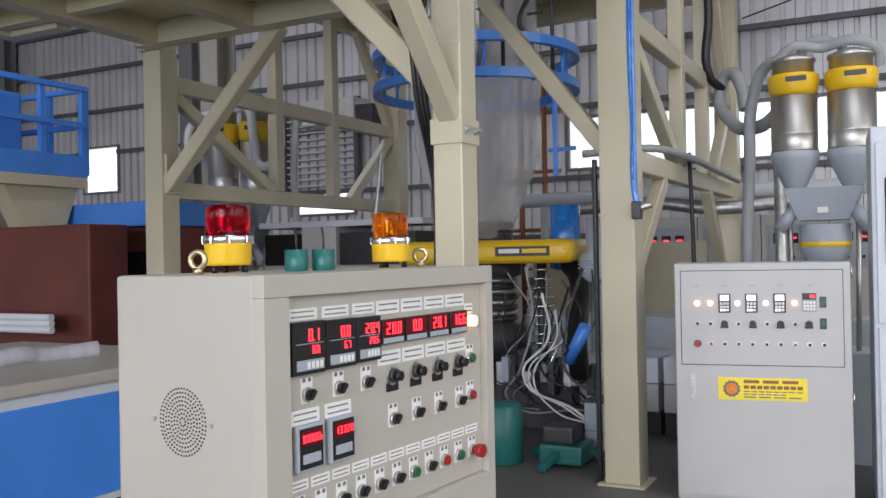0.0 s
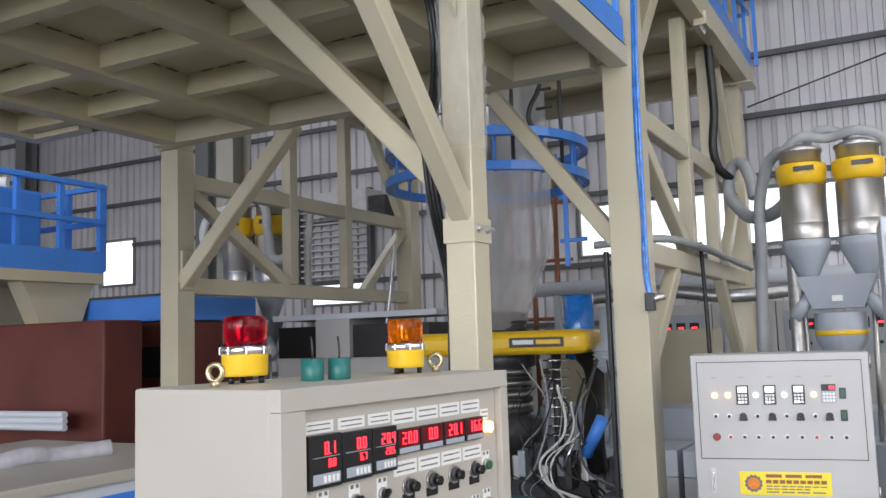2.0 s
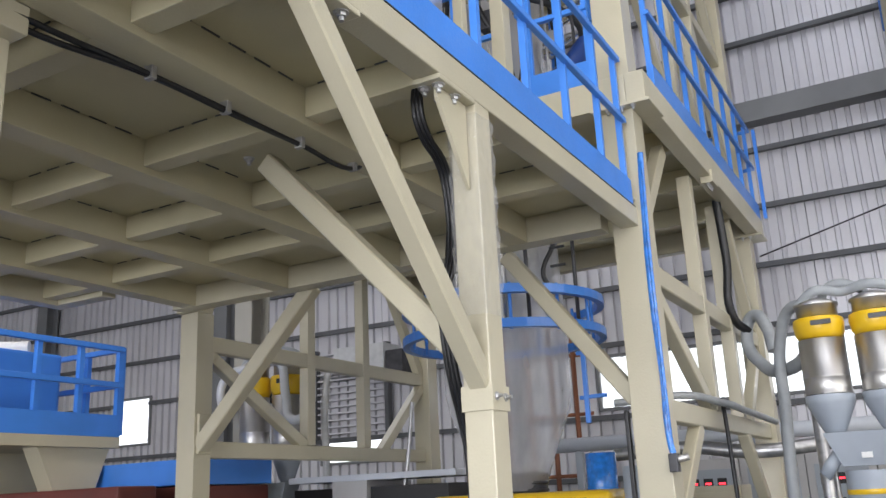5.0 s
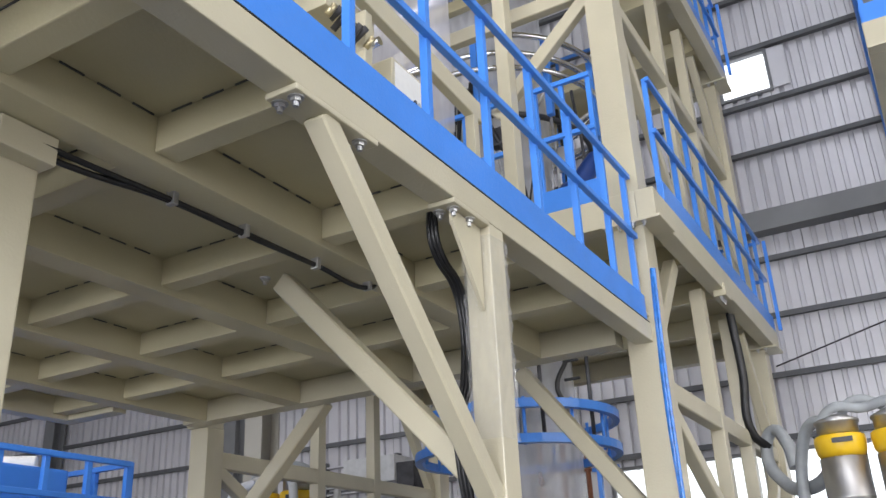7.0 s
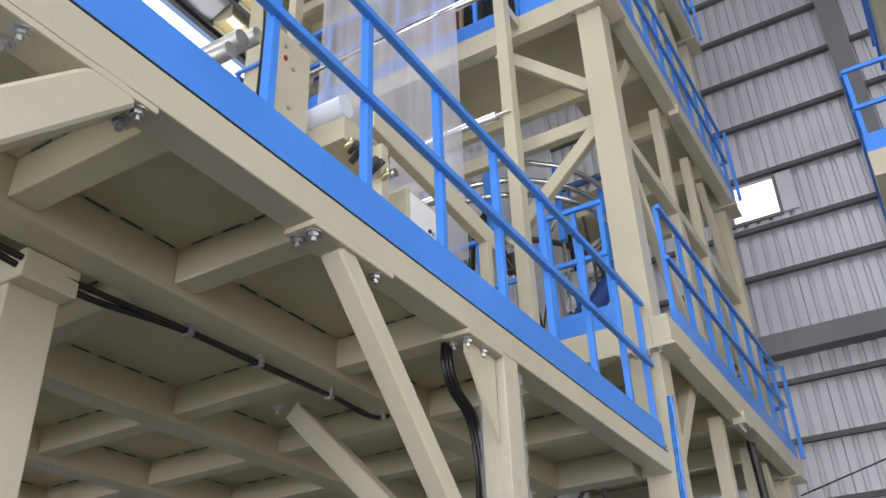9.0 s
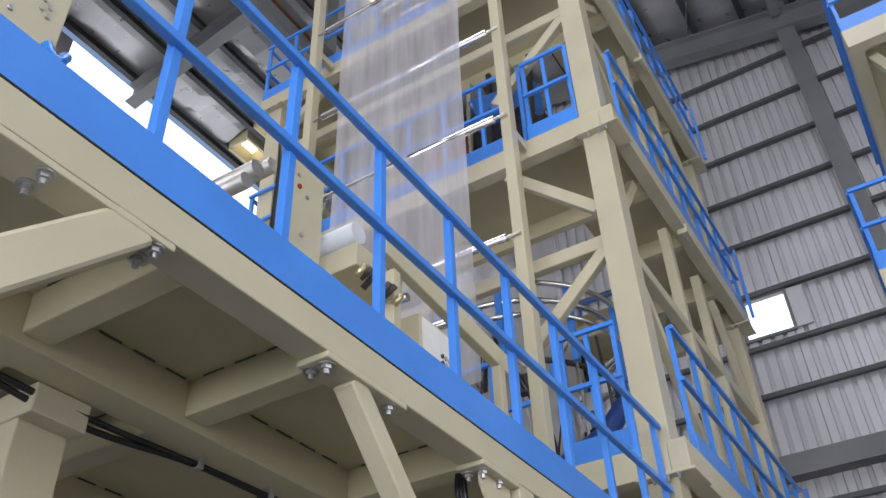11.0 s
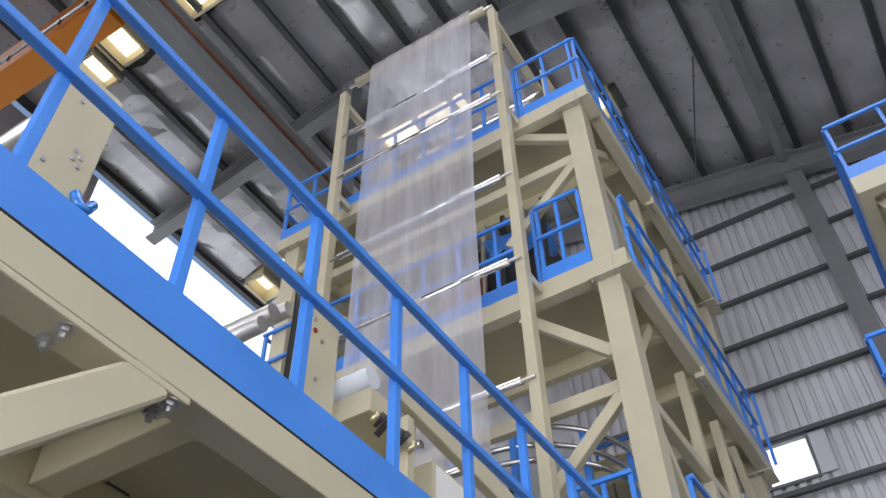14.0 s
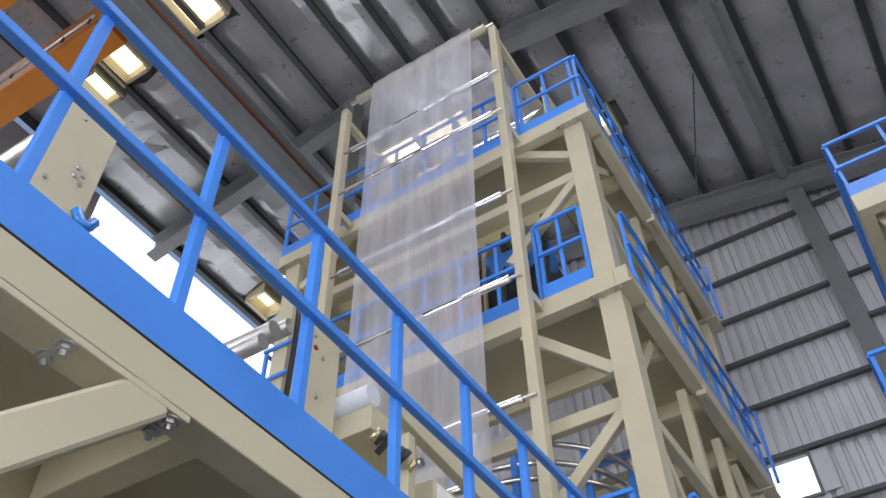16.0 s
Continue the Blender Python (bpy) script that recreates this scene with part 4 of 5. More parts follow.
for y0 in (0.074, 0.157):
    d = block("counter", PX, PX + 0.012, y0, y0 + 0.069, 1.203 - FZ, 1.283 - FZ, GREY, cab, "grey counter with a red figure window", 0.004)
    block("face", PX + 0.012, PX + 0.0135, y0 + 0.006, y0 + 0.063, 1.209 - FZ, 1.277 - FZ, BLACK, d, "black counter face", 0.001)
    block("window", PX + 0.0135, PX + 0.0145, y0 + 0.009, y0 + 0.06, 1.248 - FZ, 1.273 - FZ, REDSOFT, d, "red window", 0.0003)
    seven(d, "0000b" if y0 < 0.1 else "13320", y0 + 0.035, 1.26 - FZ, 0.0125, REDLED, PX + 0.0147)
    block("key_strip", PX + 0.0135, PX + 0.0145, y0 + 0.012, y0 + 0.056, 1.218 - FZ, 1.234 - FZ, GREY, d, "grey key strip", 0.0003)
# round punched vent on the side
bm = bmesh.new()
for ring in range(1, 9):
    n = ring * 6 + 2
    for i in range(n):
        a = 2 * math.pi * i / n + ring * 0.2
        c = Vector((-0.199 + 0.0072 * ring * math.cos(a), 0.0, 1.286 - FZ + 0.0072 * ring * math.sin(a)))
        rod(bm, c + Vector((0, 0.004, 0)), c + Vector((0, 0.0008, 0)), 0.0017, 8)
part("vent_hole", bm, BLACK, cab, "round field of punched vent holes", kind="stuff")
for dx in (-0.072, 0.072):
    bar("screw", (-0.199 + dx, 0.003, 1.286 - FZ), (-0.199 + dx, -0.002, 1.286 - FZ), 0.004, STEEL, cab)

# things on top of the near cabinet
CT = 1.581


def beacon(x, y, s, dome, label):
    b = thing("warning_beacon", (x, y, CT), label, "beacon", group="beacons")
    for a in (20, 140, 260):
        bar("foot", (0.033 * s * math.cos(radians(a)), 0.033 * s * math.sin(radians(a)), 0), (0.033 * s * math.cos(radians(a)), 0.033 * s * math.sin(radians(a)), 0.014 * s), 0.006 * s, BLACK, b)
    lathe("base", [(0.043 * s, 0.014 * s), (0.044 * s, 0.02 * s), (0.045 * s, 0.052 * s), (0.046 * s, 0.056 * s)], YELLOW, b, label="yellow plastic base")
    lathe("band", [(0.046 * s, 0.0565 * s), (0.048 * s, 0.058 * s), (0.048 * s, 0.069 * s), (0.044 * s, 0.072 * s)], CHROME, b, label="chrome band")
    for i in range(8):
        a = 2 * math.pi * i / 8
        block("clip", 0.047 * s * math.cos(a) - 0.0018, 0.047 * s * math.cos(a) + 0.0018, 0.047 * s * math.sin(a) - 0.0018, 0.047 * s * math.sin(a) + 0.0018, 0.055 * s, 0.071 * s, CHROME, b, r=0.001)
    lathe("dome", [(0.0425 * s, 0.0725 * s), (0.042 * s, 0.12 * s), (0.039 * s, 0.127 * s), (0.03 * s, 0.13 * s), (0.0, 0.131 * s)], dome, b, label="ribbed plastic dome")
    bar("reflector_post", (0, 0, 0.073 * s), (0, 0, 0.105 * s), 0.008 * s, CHROME, b)
    block("reflector", -0.004, 0.004, -0.018 * s, 0.018 * s, 0.085 * s, 0.112 * s, CHROME, b, r=0.002)
    return b


beacon(0.219, 1.59, 1.0, REDDOME, "red rotating beacon on a yellow base")
beacon(0.361, 1.96, 0.93, AMBERDOME, "amber rotating beacon on a yellow base")


def eye_bolt(x, y):
    e = thing("lifting_eye", (x, y, CT), "golden zinc lifting eye bolt on the cabinet", "eye bolt", group="eye bolts")
    bar("shank", (0, 0, 0), (0, 0, 0.012), 0.009, BRASS, e)
    pipe("ring", [(0.014 * math.sin(2 * math.pi * i / 10), 0.003 * math.sin(2 * math.pi * i / 10), 0.026 + 0.014 * math.cos(2 * math.pi * i / 10)) for i in range(10)], 0.005, BRASS, e, cyclic=True)


BRASS = mat("zinc_gold_plating", (0.55, 0.48, 0.30), 0.3, 0.9, var=0.2)
eye_bolt(0.268, 1.455)
eye_bolt(0.398, 2.03)
for x, y in ((0.328, 1.66), (0.353, 1.715)):
    t = thing("teal_pot", (x, y, CT), "small teal metal pot with a lead standing on the cabinet", "pot", group="teal pots")
    lathe("body", [(0.021, 0), (0.0225, 0.002), (0.0225, 0.042), (0.0195, 0.042), (0.0195, 0.036), (0.0, 0.036)], TEAL, t)
    pipe("lead", [(0, 0, 0.036), (0.002, -0.002, 0.06), (-0.004, 0.002, 0.085)], 0.0022, BLACK, t)

# ---- details of the drive cabinet ----


def rbar(name, u0, u1, z0, z1, d, material, parent, label="", r=0.001):
    return block(name, u0, u1, -d, -0.0005, z0 - FZ, z1 - FZ, material, parent, label, r)


rbar("panel_plate", 0.036, 0.832, 0.992, 1.487, 0.003, CABINET2, rc, "inset control panel")
for a, b, c, d in ((0.034, 0.834, 0.988, 0.992), (0.034, 0.834, 1.487, 1.491), (0.032, 0.036, 0.988, 1.491), (0.832, 0.836, 0.988, 1.491)):
    rbar("panel_gap", a, b, c, d, 0.0015, DARK, rc, "dark panel joint", 0.0002)


def on_panel(name, u, z, r, material, label="", depth=0.012, seg=18):
    return bar(name, (u, -0.003, z - FZ), (u, -0.003 - depth, z - FZ), r, material, rc, label, seg)


for u in (0.257, 0.391, 0.53):
    k = block("keypad", u - 0.031, u + 0.031, -0.008, -0.003, 1.267 - FZ, 1.367 - FZ, DARK, rc, "dark keypad with lit figures", 0.002)
    block("screen", u - 0.022, u + 0.022, -0.0095, -0.008, 1.33 - FZ, 1.36 - FZ, WHITELED, k, "lit screen", 0.0003)
    for i in range(3):
        for j in range(3):
            block("key", u - 0.022 + i * 0.016, u - 0.010 + i * 0.016, -0.0095, -0.008, 1.275 - FZ + j * 0.017, 1.287 - FZ + j * 0.017, WHITELED if j == 0 and i < 2 else PAPER, k, r=0.0003)
k = block("keypad", 0.638, 0.708, -0.008, -0.003, 1.275 - FZ, 1.37 - FZ, GREY, rc, "grey keypad with a red figure window", 0.002)
block("screen", 0.64, 0.706, -0.0095, -0.008, 1.335 - FZ, 1.368 - FZ, BLACK, k, r=0.0003)
for i in range(3):
    block("figure", 0.676 + i * 0.009, 0.682 + i * 0.009, -0.0102, -0.0096, 1.343 - FZ, 1.36 - FZ, REDLED, k, r=0.0002)
for i in range(4):
    for j in range(3):
        block("key", 0.645 + i * 0.015, 0.656 + i * 0.015, -0.0095, -0.008, 1.28 - FZ + j * 0.017, 1.292 - FZ + j * 0.017, PAPER, k, r=0.0003)
for u in (0.118, 0.185, 0.322, 0.462, 0.602):
    on_panel("pilot_lamp", u, 1.317, 0.014, AMBERLED if u < 0.2 or u > 0.6 else WHITELED, "lit pilot lamp")
for z in (1.322, 1.211):
    k = block("socket", 0.722, 0.754, -0.008, -0.003, z - 0.028 - FZ, z + 0.028 - FZ, DARK, rc, "dark socket plate", 0.001)
    block("insert", 0.73, 0.746, -0.0095, -0.008, z - 0.016 - FZ, z + 0.016 - FZ, GREENB, k, r=0.0005)
for i, u in enumerate((0.119, 0.185, 0.255, 0.325, 0.397, 0.466, 0.533, 0.602, 0.67)):
    big = i in (2, 4, 6, 8)
    on_panel("bezel", u, 1.209, 0.018 if big else 0.013, STEEL if not big else DARK, depth=0.006)
    on_panel("knob", u, 1.209, 0.014 if big else 0.008, BLACK, "black knob", 0.024)
    if big:
        block("knob_foot", u - 0.02, u + 0.02, -0.008, -0.003, 1.185 - FZ, 1.2 - FZ, BLACK, rc, r=0.001)
for i in range(10):
    u = 0.117 + i * 0.0693
    on_panel("bezel", u, 1.102, 0.02 if i == 0 else 0.013, DARK if i == 0 else STEEL, depth=0.006)
    on_panel("button", u, 1.102, 0.015 if i == 0 else 0.008, REDB if i in (0, 1, 7) else BLACK, "small button", 0.014)
for i in range(5):
    rbar("print", 0.1 + i * 0.14, 0.13 + i * 0.14, 1.405, 1.412, 0.0036, GREY, rc, "faint print", 0.0002)
rbar("handle_plate", 0.077, 0.101, 0.81, 0.94, 0.004, STEEL, rc, "steel latch plate")
block("latch", 0.083, 0.095, -0.016, -0.004, 0.83 - FZ, 0.92 - FZ, CHROME, rc, "chrome latch", 0.003)
plate = rbar("name_plate", 0.217, 0.656, 0.808, 0.925, 0.003, LEMON, rc, "yellow maker's plate with a gear mark")
bm = bmesh.new()
gear = []
for i in range(24):
    a, r = 2 * math.pi * i / 24, 0.046 if i % 2 else 0.039
    gear.append((0.285 + r * math.cos(a), 0.866 - FZ + r * math.sin(a)))
f = [bm.verts.new((u, -0.0042, z)) for u, z in gear]
g = [bm.verts.new((u, -0.0031, z)) for u, z in gear]
bm.faces.new(f), bm.faces.new(g[::-1])
for i in range(24):
    bm.faces.new((f[i], f[(i + 1) % 24], g[(i + 1) % 24], g[i]))
part("gear_mark", bm, INK, plate, "dark gear mark")
bar("mark_disc", (0.285, -0.0042, 0.866 - FZ), (0.285, -0.0052, 0.866 - FZ), 0.03, mat("orange_print", (0.75, 0.22, 0.02), 0.5), plate, "orange disc", 24)
for i in range(3):
    a = radians(90 + 120 * i)
    member("mark_spoke", (0.285, -0.0056, 0.866 - FZ), (0.285 + 0.027 * math.cos(a), -0.0056, 0.866 - FZ + 0.027 * math.sin(a)), 0.007, 0.0008, YELLOW, plate)
for z, h, u1, n in ((0.905, 0.016, 0.63, 3), (0.876, 0.018, 0.64, 9), (0.853, 0.006, 0.64, 8), (0.839, 0.006, 0.56, 6), (0.824, 0.007, 0.64, 4)):
    bm = bmesh.new()
    st = (u1 - 0.345) / n
    for i in range(n):
        box(bm, 0.345 + st * i, 0.345 + st * i + st * 0.82, -0.0036, -0.0031, z - h / 2 - FZ, z + h / 2 - FZ)
    part("print", bm, COPPER if h > 0.01 else INK, plate, "bars of brown print", kind="stuff")
for z in (0.55, 1.2):
    bar("hinge", (RW + 0.003, 0.01, z - 0.02), (RW + 0.003, 0.01, z + 0.04), 0.006, STEEL, rc)

# ---- cables on the platform and posts ----
cabl = thing("power_cable", (0, 0, 0), "black power cables clipped under the platform deck", "cable")
for k in (0, 0.022):
    pipe("strand", [(-0.82 - k, 1.2, 3.17), (-0.81 - k, 1.68, 3.155 - k), (-0.798 - k * 0.4, 2.16, 3.165), (-0.786, 2.517, 3.165 - k * 0.3), (-0.775, 2.95, 3.165), (-0.764, 3.34, 3.175), (-0.76, 3.4, 3.22)], 0.011, BLACK, cabl)
for p in ((-0.80, 2.16, 3.165), (-0.786, 2.517, 3.165), (-0.775, 2.95, 3.165), (-0.766, 3.32, 3.175)):
    block("clip", p[0] - 0.02, p[0] + 0.02, p[1] - 0.012, p[1] + 0.012, p[2] - 0.018, p[2] + 0.04, GALV, cabl, "steel cable clip", 0.003)
cab2 = thing("post_cable", (0, 0, 0), "bundle of black cables hanging down beside a post", "cable")
for k in range(3):
    o = 0.016 * k
    pipe("strand", [(-0.14 - o, 2.91, 3.3), (-0.14 - o, 2.885, 3.135), (-0.14 - o, 2.934, 3.045), (-0.14 - o, 3.048, 2.974), (-0.14 - o, 3.1, 2.88), (-0.14 - o, 3.1, 2.6), (-0.14 - o, 3.02, 2.41), (-0.14 - o, 3.03, 2.3), (-0.14 - o, 3.07, 2.13), (-0.14 - o, 3.125, 2.0), (-0.14 - o * 0.8, 3.166, 1.85), (-0.14 - o * 0.8, 3.17, 1.55), (-0.14 - o * 0.8, 3.17, FZ + 0.05)], 0.0105, BLACK, cab2)
wrap = thing("plastic_wrap", (0, 0, 0), "crinkled clear plastic wrap round a cream steel post", "plastic wrap")


def wrapfn(u, v):
    per = [(-0.12, 3.06), (0.004, 3.06), (0.004, 3.195), (-0.12, 3.195), (-0.12, 3.06)]
    k = min(int(u * 4), 3)
    f = u * 4 - k
    a, b = per[k], per[k + 1]
    n = 0.0025 * math.sin(31 * v + 17 * u) + 0.002 * math.sin(67 * v * (1 + 0.3 * u) + 5 * u)
    x, y = a[0] + (b[0] - a[0]) * f, a[1] + (b[1] - a[1]) * f
    return (x + n * (1 if x > -0.05 else -1) + (0.003 if x > -0.05 else -0.003), y + n * (1 if y > 3.12 else -1) + (0.003 if y > 3.12 else -0.003), 2.35 + 0.8 * v)


bm = bmesh.new()
grid = [[bm.verts.new(wrapfn(i / 24, j / 60)) for i in range(25)] for j in range(61)]
for j in range(60):
    for i in range(24):
        bm.faces.new((grid[j][i], grid[j][i + 1], grid[j + 1][i + 1], grid[j + 1][i]))
part("sheet", bm, WRAP, wrap)
tape = thing("wrapped_hose", (0, 0, 0), "air hose wrapped in shiny blue plastic down a tower column", "hose")
pipe("hose", [(0.055, 5.18, 3.66), (0.035, 5.185, 3.3), (0.03, 5.18, 2.8), (0.035, 5.185, 2.3), (0.04, 5.18, 1.95), (0.05, 5.18, 1.88)], 0.019, BLUEWRAP, tape)
pipe("hose", [(0.065, 5.16, 3.6), (0.05, 5.165, 3.1), (0.05, 5.16, 2.5), (0.05, 5.165, 2.0)], 0.011, BLUEWRAP, tape)
block("valve", 0.03, 0.08, 5.14, 5.2, 1.78, 1.88, DARK, tape, "dark valve", 0.006)
bar("fitting", (0.05, 5.17, 1.84), (0.13, 5.2, 1.86), 0.02, STEEL, tape)
strip = thing("cable_channel", (-0.2, 5.2, FZ), "narrow black cable channel on the column", "cable channel")
block("channel", -0.012, 0.012, -0.01, 0.03, 0, 1.87, BLACK, strip)

# ---- machines on the platform ----
nip = thing("nip_unit", (0, 0, 0), "cream side plates holding pale rollers on the platform", "nip roller unit")
for y0, y1, z1 in ((0.94, 1.2, 5.06), (2.43, 2.75, 4.94)):
    for x in (-0.82, -2.62):
        block("side_plate", x - 0.012, x + 0.012, y0, y1, 4.355 if y0 < 2 else 3.4, z1, CREAM, nip, "cream steel side plate", 0.006)
        if y0 < 2:
            block("leg", x - 0.03, x + 0.03, y0 + 0.05, y0 + 0.13, EZ + 0.06, 4.355, CREAM, nip)
for y, z, r in ((2.3, 4.72, 0.045), (2.4, 4.82, 0.04), (2.24, 4.6, 0.04)):
    bar("roller", (-0.84, y, z), (-2.6, y, z), r, STEEL, nip, "satin steel roller", 28)
for y, z, r in ((1.0, 4.8, 0.05),):
    bar("roller", (-0.84, y, z), (-2.6, y, z), r, STEEL, nip, "pale rubber roller", 28)
for y, z in ((1.04, 4.88), (1.0, 4.46), (1.1, 4.62), (1.13, 4.6), (1.1, 4.57), (1.13, 4.55), (2.55, 4.85), (2.62, 4.75), (2.5, 4.55), (2.6, 4.5), (2.66, 4.95)):
    bar("bolt", (-0.81, y, z), (-0.8, y, z), 0.012, GALV, nip, seg=6)
bar("red_cap", (-0.808, 2.56, 4.78), (-0.8, 2.56, 4.78), 0.014, REDB, nip)
pipe("air_cylinder", [(-0.8, 1.16, 4.42), (-0.78, 1.2, 4.36), (-0.79, 1.24, 4.42)], 0.022, BLUEWRAP, nip, "blue air fitting")
pipe("cable", [(-0.79, 2.38, 4.98), (-0.76, 2.36, 4.8), (-0.77, 2.37, 4.5), (-0.79, 2.38, 4.1)], 0.014, BLACK, nip, "black cable")
web_guide = thing("web_guide", (0, 0, 0), "cream web guide frame with a control box on the platform", "web guide")
member("channel", (-0.62, 3.0, 4.62), (-0.62, 4.3, 4.52), 0.06, 0.13, CREAM, web_guide, "cream steel channel")
member("channel", (-2.5, 3.0, 4.62), (-2.5, 4.3, 4.52), 0.06, 0.13, CREAM, web_guide)
block("tray", -2.45, -0.66, 2.85, 3.25, 4.42, 4.56, CREAM, web_guide, "cream cross beam")
for y, z, r in ((2.86, 4.62, 0.06), (3.3, 4.48, 0.025), (3.9, 4.68, 0.03)):
    bar("roller", (-0.66, y, z), (-2.46, y, z), r, CHROME if r < 0.05 else WHITE, web_guide, seg=24)
for x in (-0.62, -2.5):
    for y in (3.1, 4.2):
        block("leg", x - 0.03, x + 0.03, y - 0.03, y + 0.03, EZ + 0.06, 4.5, CREAM, web_guide)
    member("foot_rail", (x, 2.9, 3.85), (x, 4.5, 3.85), 0.05, 0.08, CREAM, web_guide)
block("control_box", -0.85, -0.59, 3.3, 3.62, 4.08, 4.36, CREAM, web_guide, "cream control box", 0.008)
block("control_face", -0.589, -0.585, 3.32, 3.6, 4.1, 4.34, PAPER, web_guide, "white control face", 0.001)
for i in range(3):
    for j in range(2):
        bar("button", (-0.585, 3.5 + 0.035 * i, 4.15 + 0.04 * j), (-0.577, 3.5 + 0.035 * i, 4.15 + 0.04 * j), 0.012, GREY if i else BLACK, web_guide)
for i in range(7):
    bar("fitting", (-0.6 - 0.02 * (i % 3), 2.78 + 0.05 * i, 4.28 + 0.02 * (i % 2)), (-0.56, 2.79 + 0.05 * i, 4.33 + 0.015 * (i % 3)), 0.017, DARK if i % 3 else BRASS, web_guide, "small pneumatic fitting", 8)

# chrome basket rings and pipes round the bubble over the first tower deck
basket = thing("guide_basket", (BX, BY, 0), "round chrome guide basket with blue brackets round the bubble", "guide basket")
for r, z in ((1.08, 6.45), (1.02, 6.3), (1.06, 6.12), (0.9, 5.75)):
    pipe("ring", [(r * math.cos(2 * math.pi * i / 16), r * math.sin(2 * math.pi * i / 16), z) for i in range(16)], 0.028, CHROME if z > 5.9 else DARK, basket, "bent chrome ring", cyclic=True)
for i in range(10):
    a = 2 * math.pi * i / 10
    c, s = math.cos(a), math.sin(a)
    block("bracket", 1.03 * c - 0.03, 1.03 * c + 0.03, 1.03 * s - 0.03, 1.03 * s + 0.03, 5.7, 6.5, BLUE, basket, "blue bracket")
    bar("arm", (1.03 * c, 1.03 * s, 6.0), (0.56 * c, 0.56 * s, 5.8), 0.018, STEEL, basket)
for i in range(6):
    a = 0.4 + i * 0.9
    pipe("hose", [(0.8 * math.cos(a), 0.8 * math.sin(a), 6.1), (1.05 * math.cos(a + 0.2), 1.05 * math.sin(a + 0.2), 5.6), (0.9 * math.cos(a + 0.5), 0.9 * math.sin(a + 0.5), 4.9), (0.95 * math.cos(a + 0.3), 0.95 * math.sin(a + 0.3), 4.25)], 0.025, BLACK if i % 2 else HOSE, basket, "bent hose")
lathe("collar", [(0.57, 4.6), (0.6, 4.62), (0.6, 4.9), (0.57, 4.92)], STEEL, basket, label="steel collar")
gear_rng = random.Random(9)
for i in range(16):
    a = -2.5 + 0.15 * i
    r = 0.75 + 0.3 * (i % 3) / 2
    c, sn = r * math.cos(a), r * math.sin(a)
    z = 5.0 + gear_rng.uniform(-0.2, 0.5)
    pipe("cable", [(c, sn, 6.0), (c * 1.05, sn * 1.08, z + 0.3), (c * 0.92 + gear_rng.uniform(-0.1, 0.1), sn, z - 0.25), (c, sn * 0.95, 4.21)], gear_rng.choice((0.009, 0.014, 0.02)), (BLACK, GALV, DARK, BLACK)[i % 4], basket, ("black", "galvanised", "dark", "black")[i % 4] + " line")
for i in range(7):
    a = -2.3 + 0.3 * i
    c, sn = 1.0 * math.cos(a), 1.0 * math.sin(a)
    block("valve", c - 0.06, c + 0.06, sn - 0.05, sn + 0.05, 5.25 + 0.12 * (i % 3), 5.42 + 0.12 * (i % 3), (STEEL, DARK, BLUE)[i % 3], basket, ("steel", "dark", "blue")[i % 3] + " valve block", 0.012)
pipe("duct", [(0.55, -0.85, 4.45), (0.7, -0.8, 4.7), (0.95, -0.6, 4.95), (1.1, -0.35, 5.3)], 0.085, mat("navy_duct_paint", (0.01, 0.05, 0.24), 0.4), basket, "dark blue bent air duct")
lathe("drum", [(0.28, 4.2), (0.3, 4.22), (0.3, 4.42), (0.28, 4.44)], STEEL, basket, (0.75, -0.75, 0), label="round steel drum")
flat = thing("collapsing_frame", (BX, BY, 0), "dark machinery and a blue duct on the upper tower deck", "machinery")
block("body", -0.1, 0.75, -0.75, 0.4, 8.35, 9.2, DARK, flat, r=0.03)
bar("blue_duct", (0.15, -0.85, 8.9), (0.8, -0.55, 9.1), 0.2, BLUE, flat, "blue round duct", 24)
for i in range(5):
    member("bar", (-0.2 + 0.25 * i, -0.9, 7.3), (-0.1 + 0.25 * i, -0.9, 9.4), 0.05, 0.05, CREAM if i % 2 else DARK, flat)
block("box", -0.4, 0.1, -1.0, -0.8, 8.2, 8.6, COPPER, flat, "brown box")
haul = thing("haul_off", (BX, 6.2, 9.99), "steel struts and nip rollers on the top tower deck", "haul-off")
for x in (-0.6, 0.2, 0.9):
    member("strut", (x, -0.4, 0.1), (x + 0.45, -0.2, 0.9), 0.06, 0.06, STEEL if x > 0 else DARK, haul)
bar("roller", (-1.0, -0.3, 0.95), (1.3, -0.3, 0.95), 0.08, CHROME, haul, seg=24)
for x in (-1.0, 1.3):
    block("side_plate", x - 0.02, x + 0.02, -0.5, 0.2, 0, 1.2, CREAM, haul)

# ---- neighbouring line seen at the side ----
nb = thing("neighbour_tower", (0, 0, 0), "cream and blue steel deck of the neighbouring line", "tower")
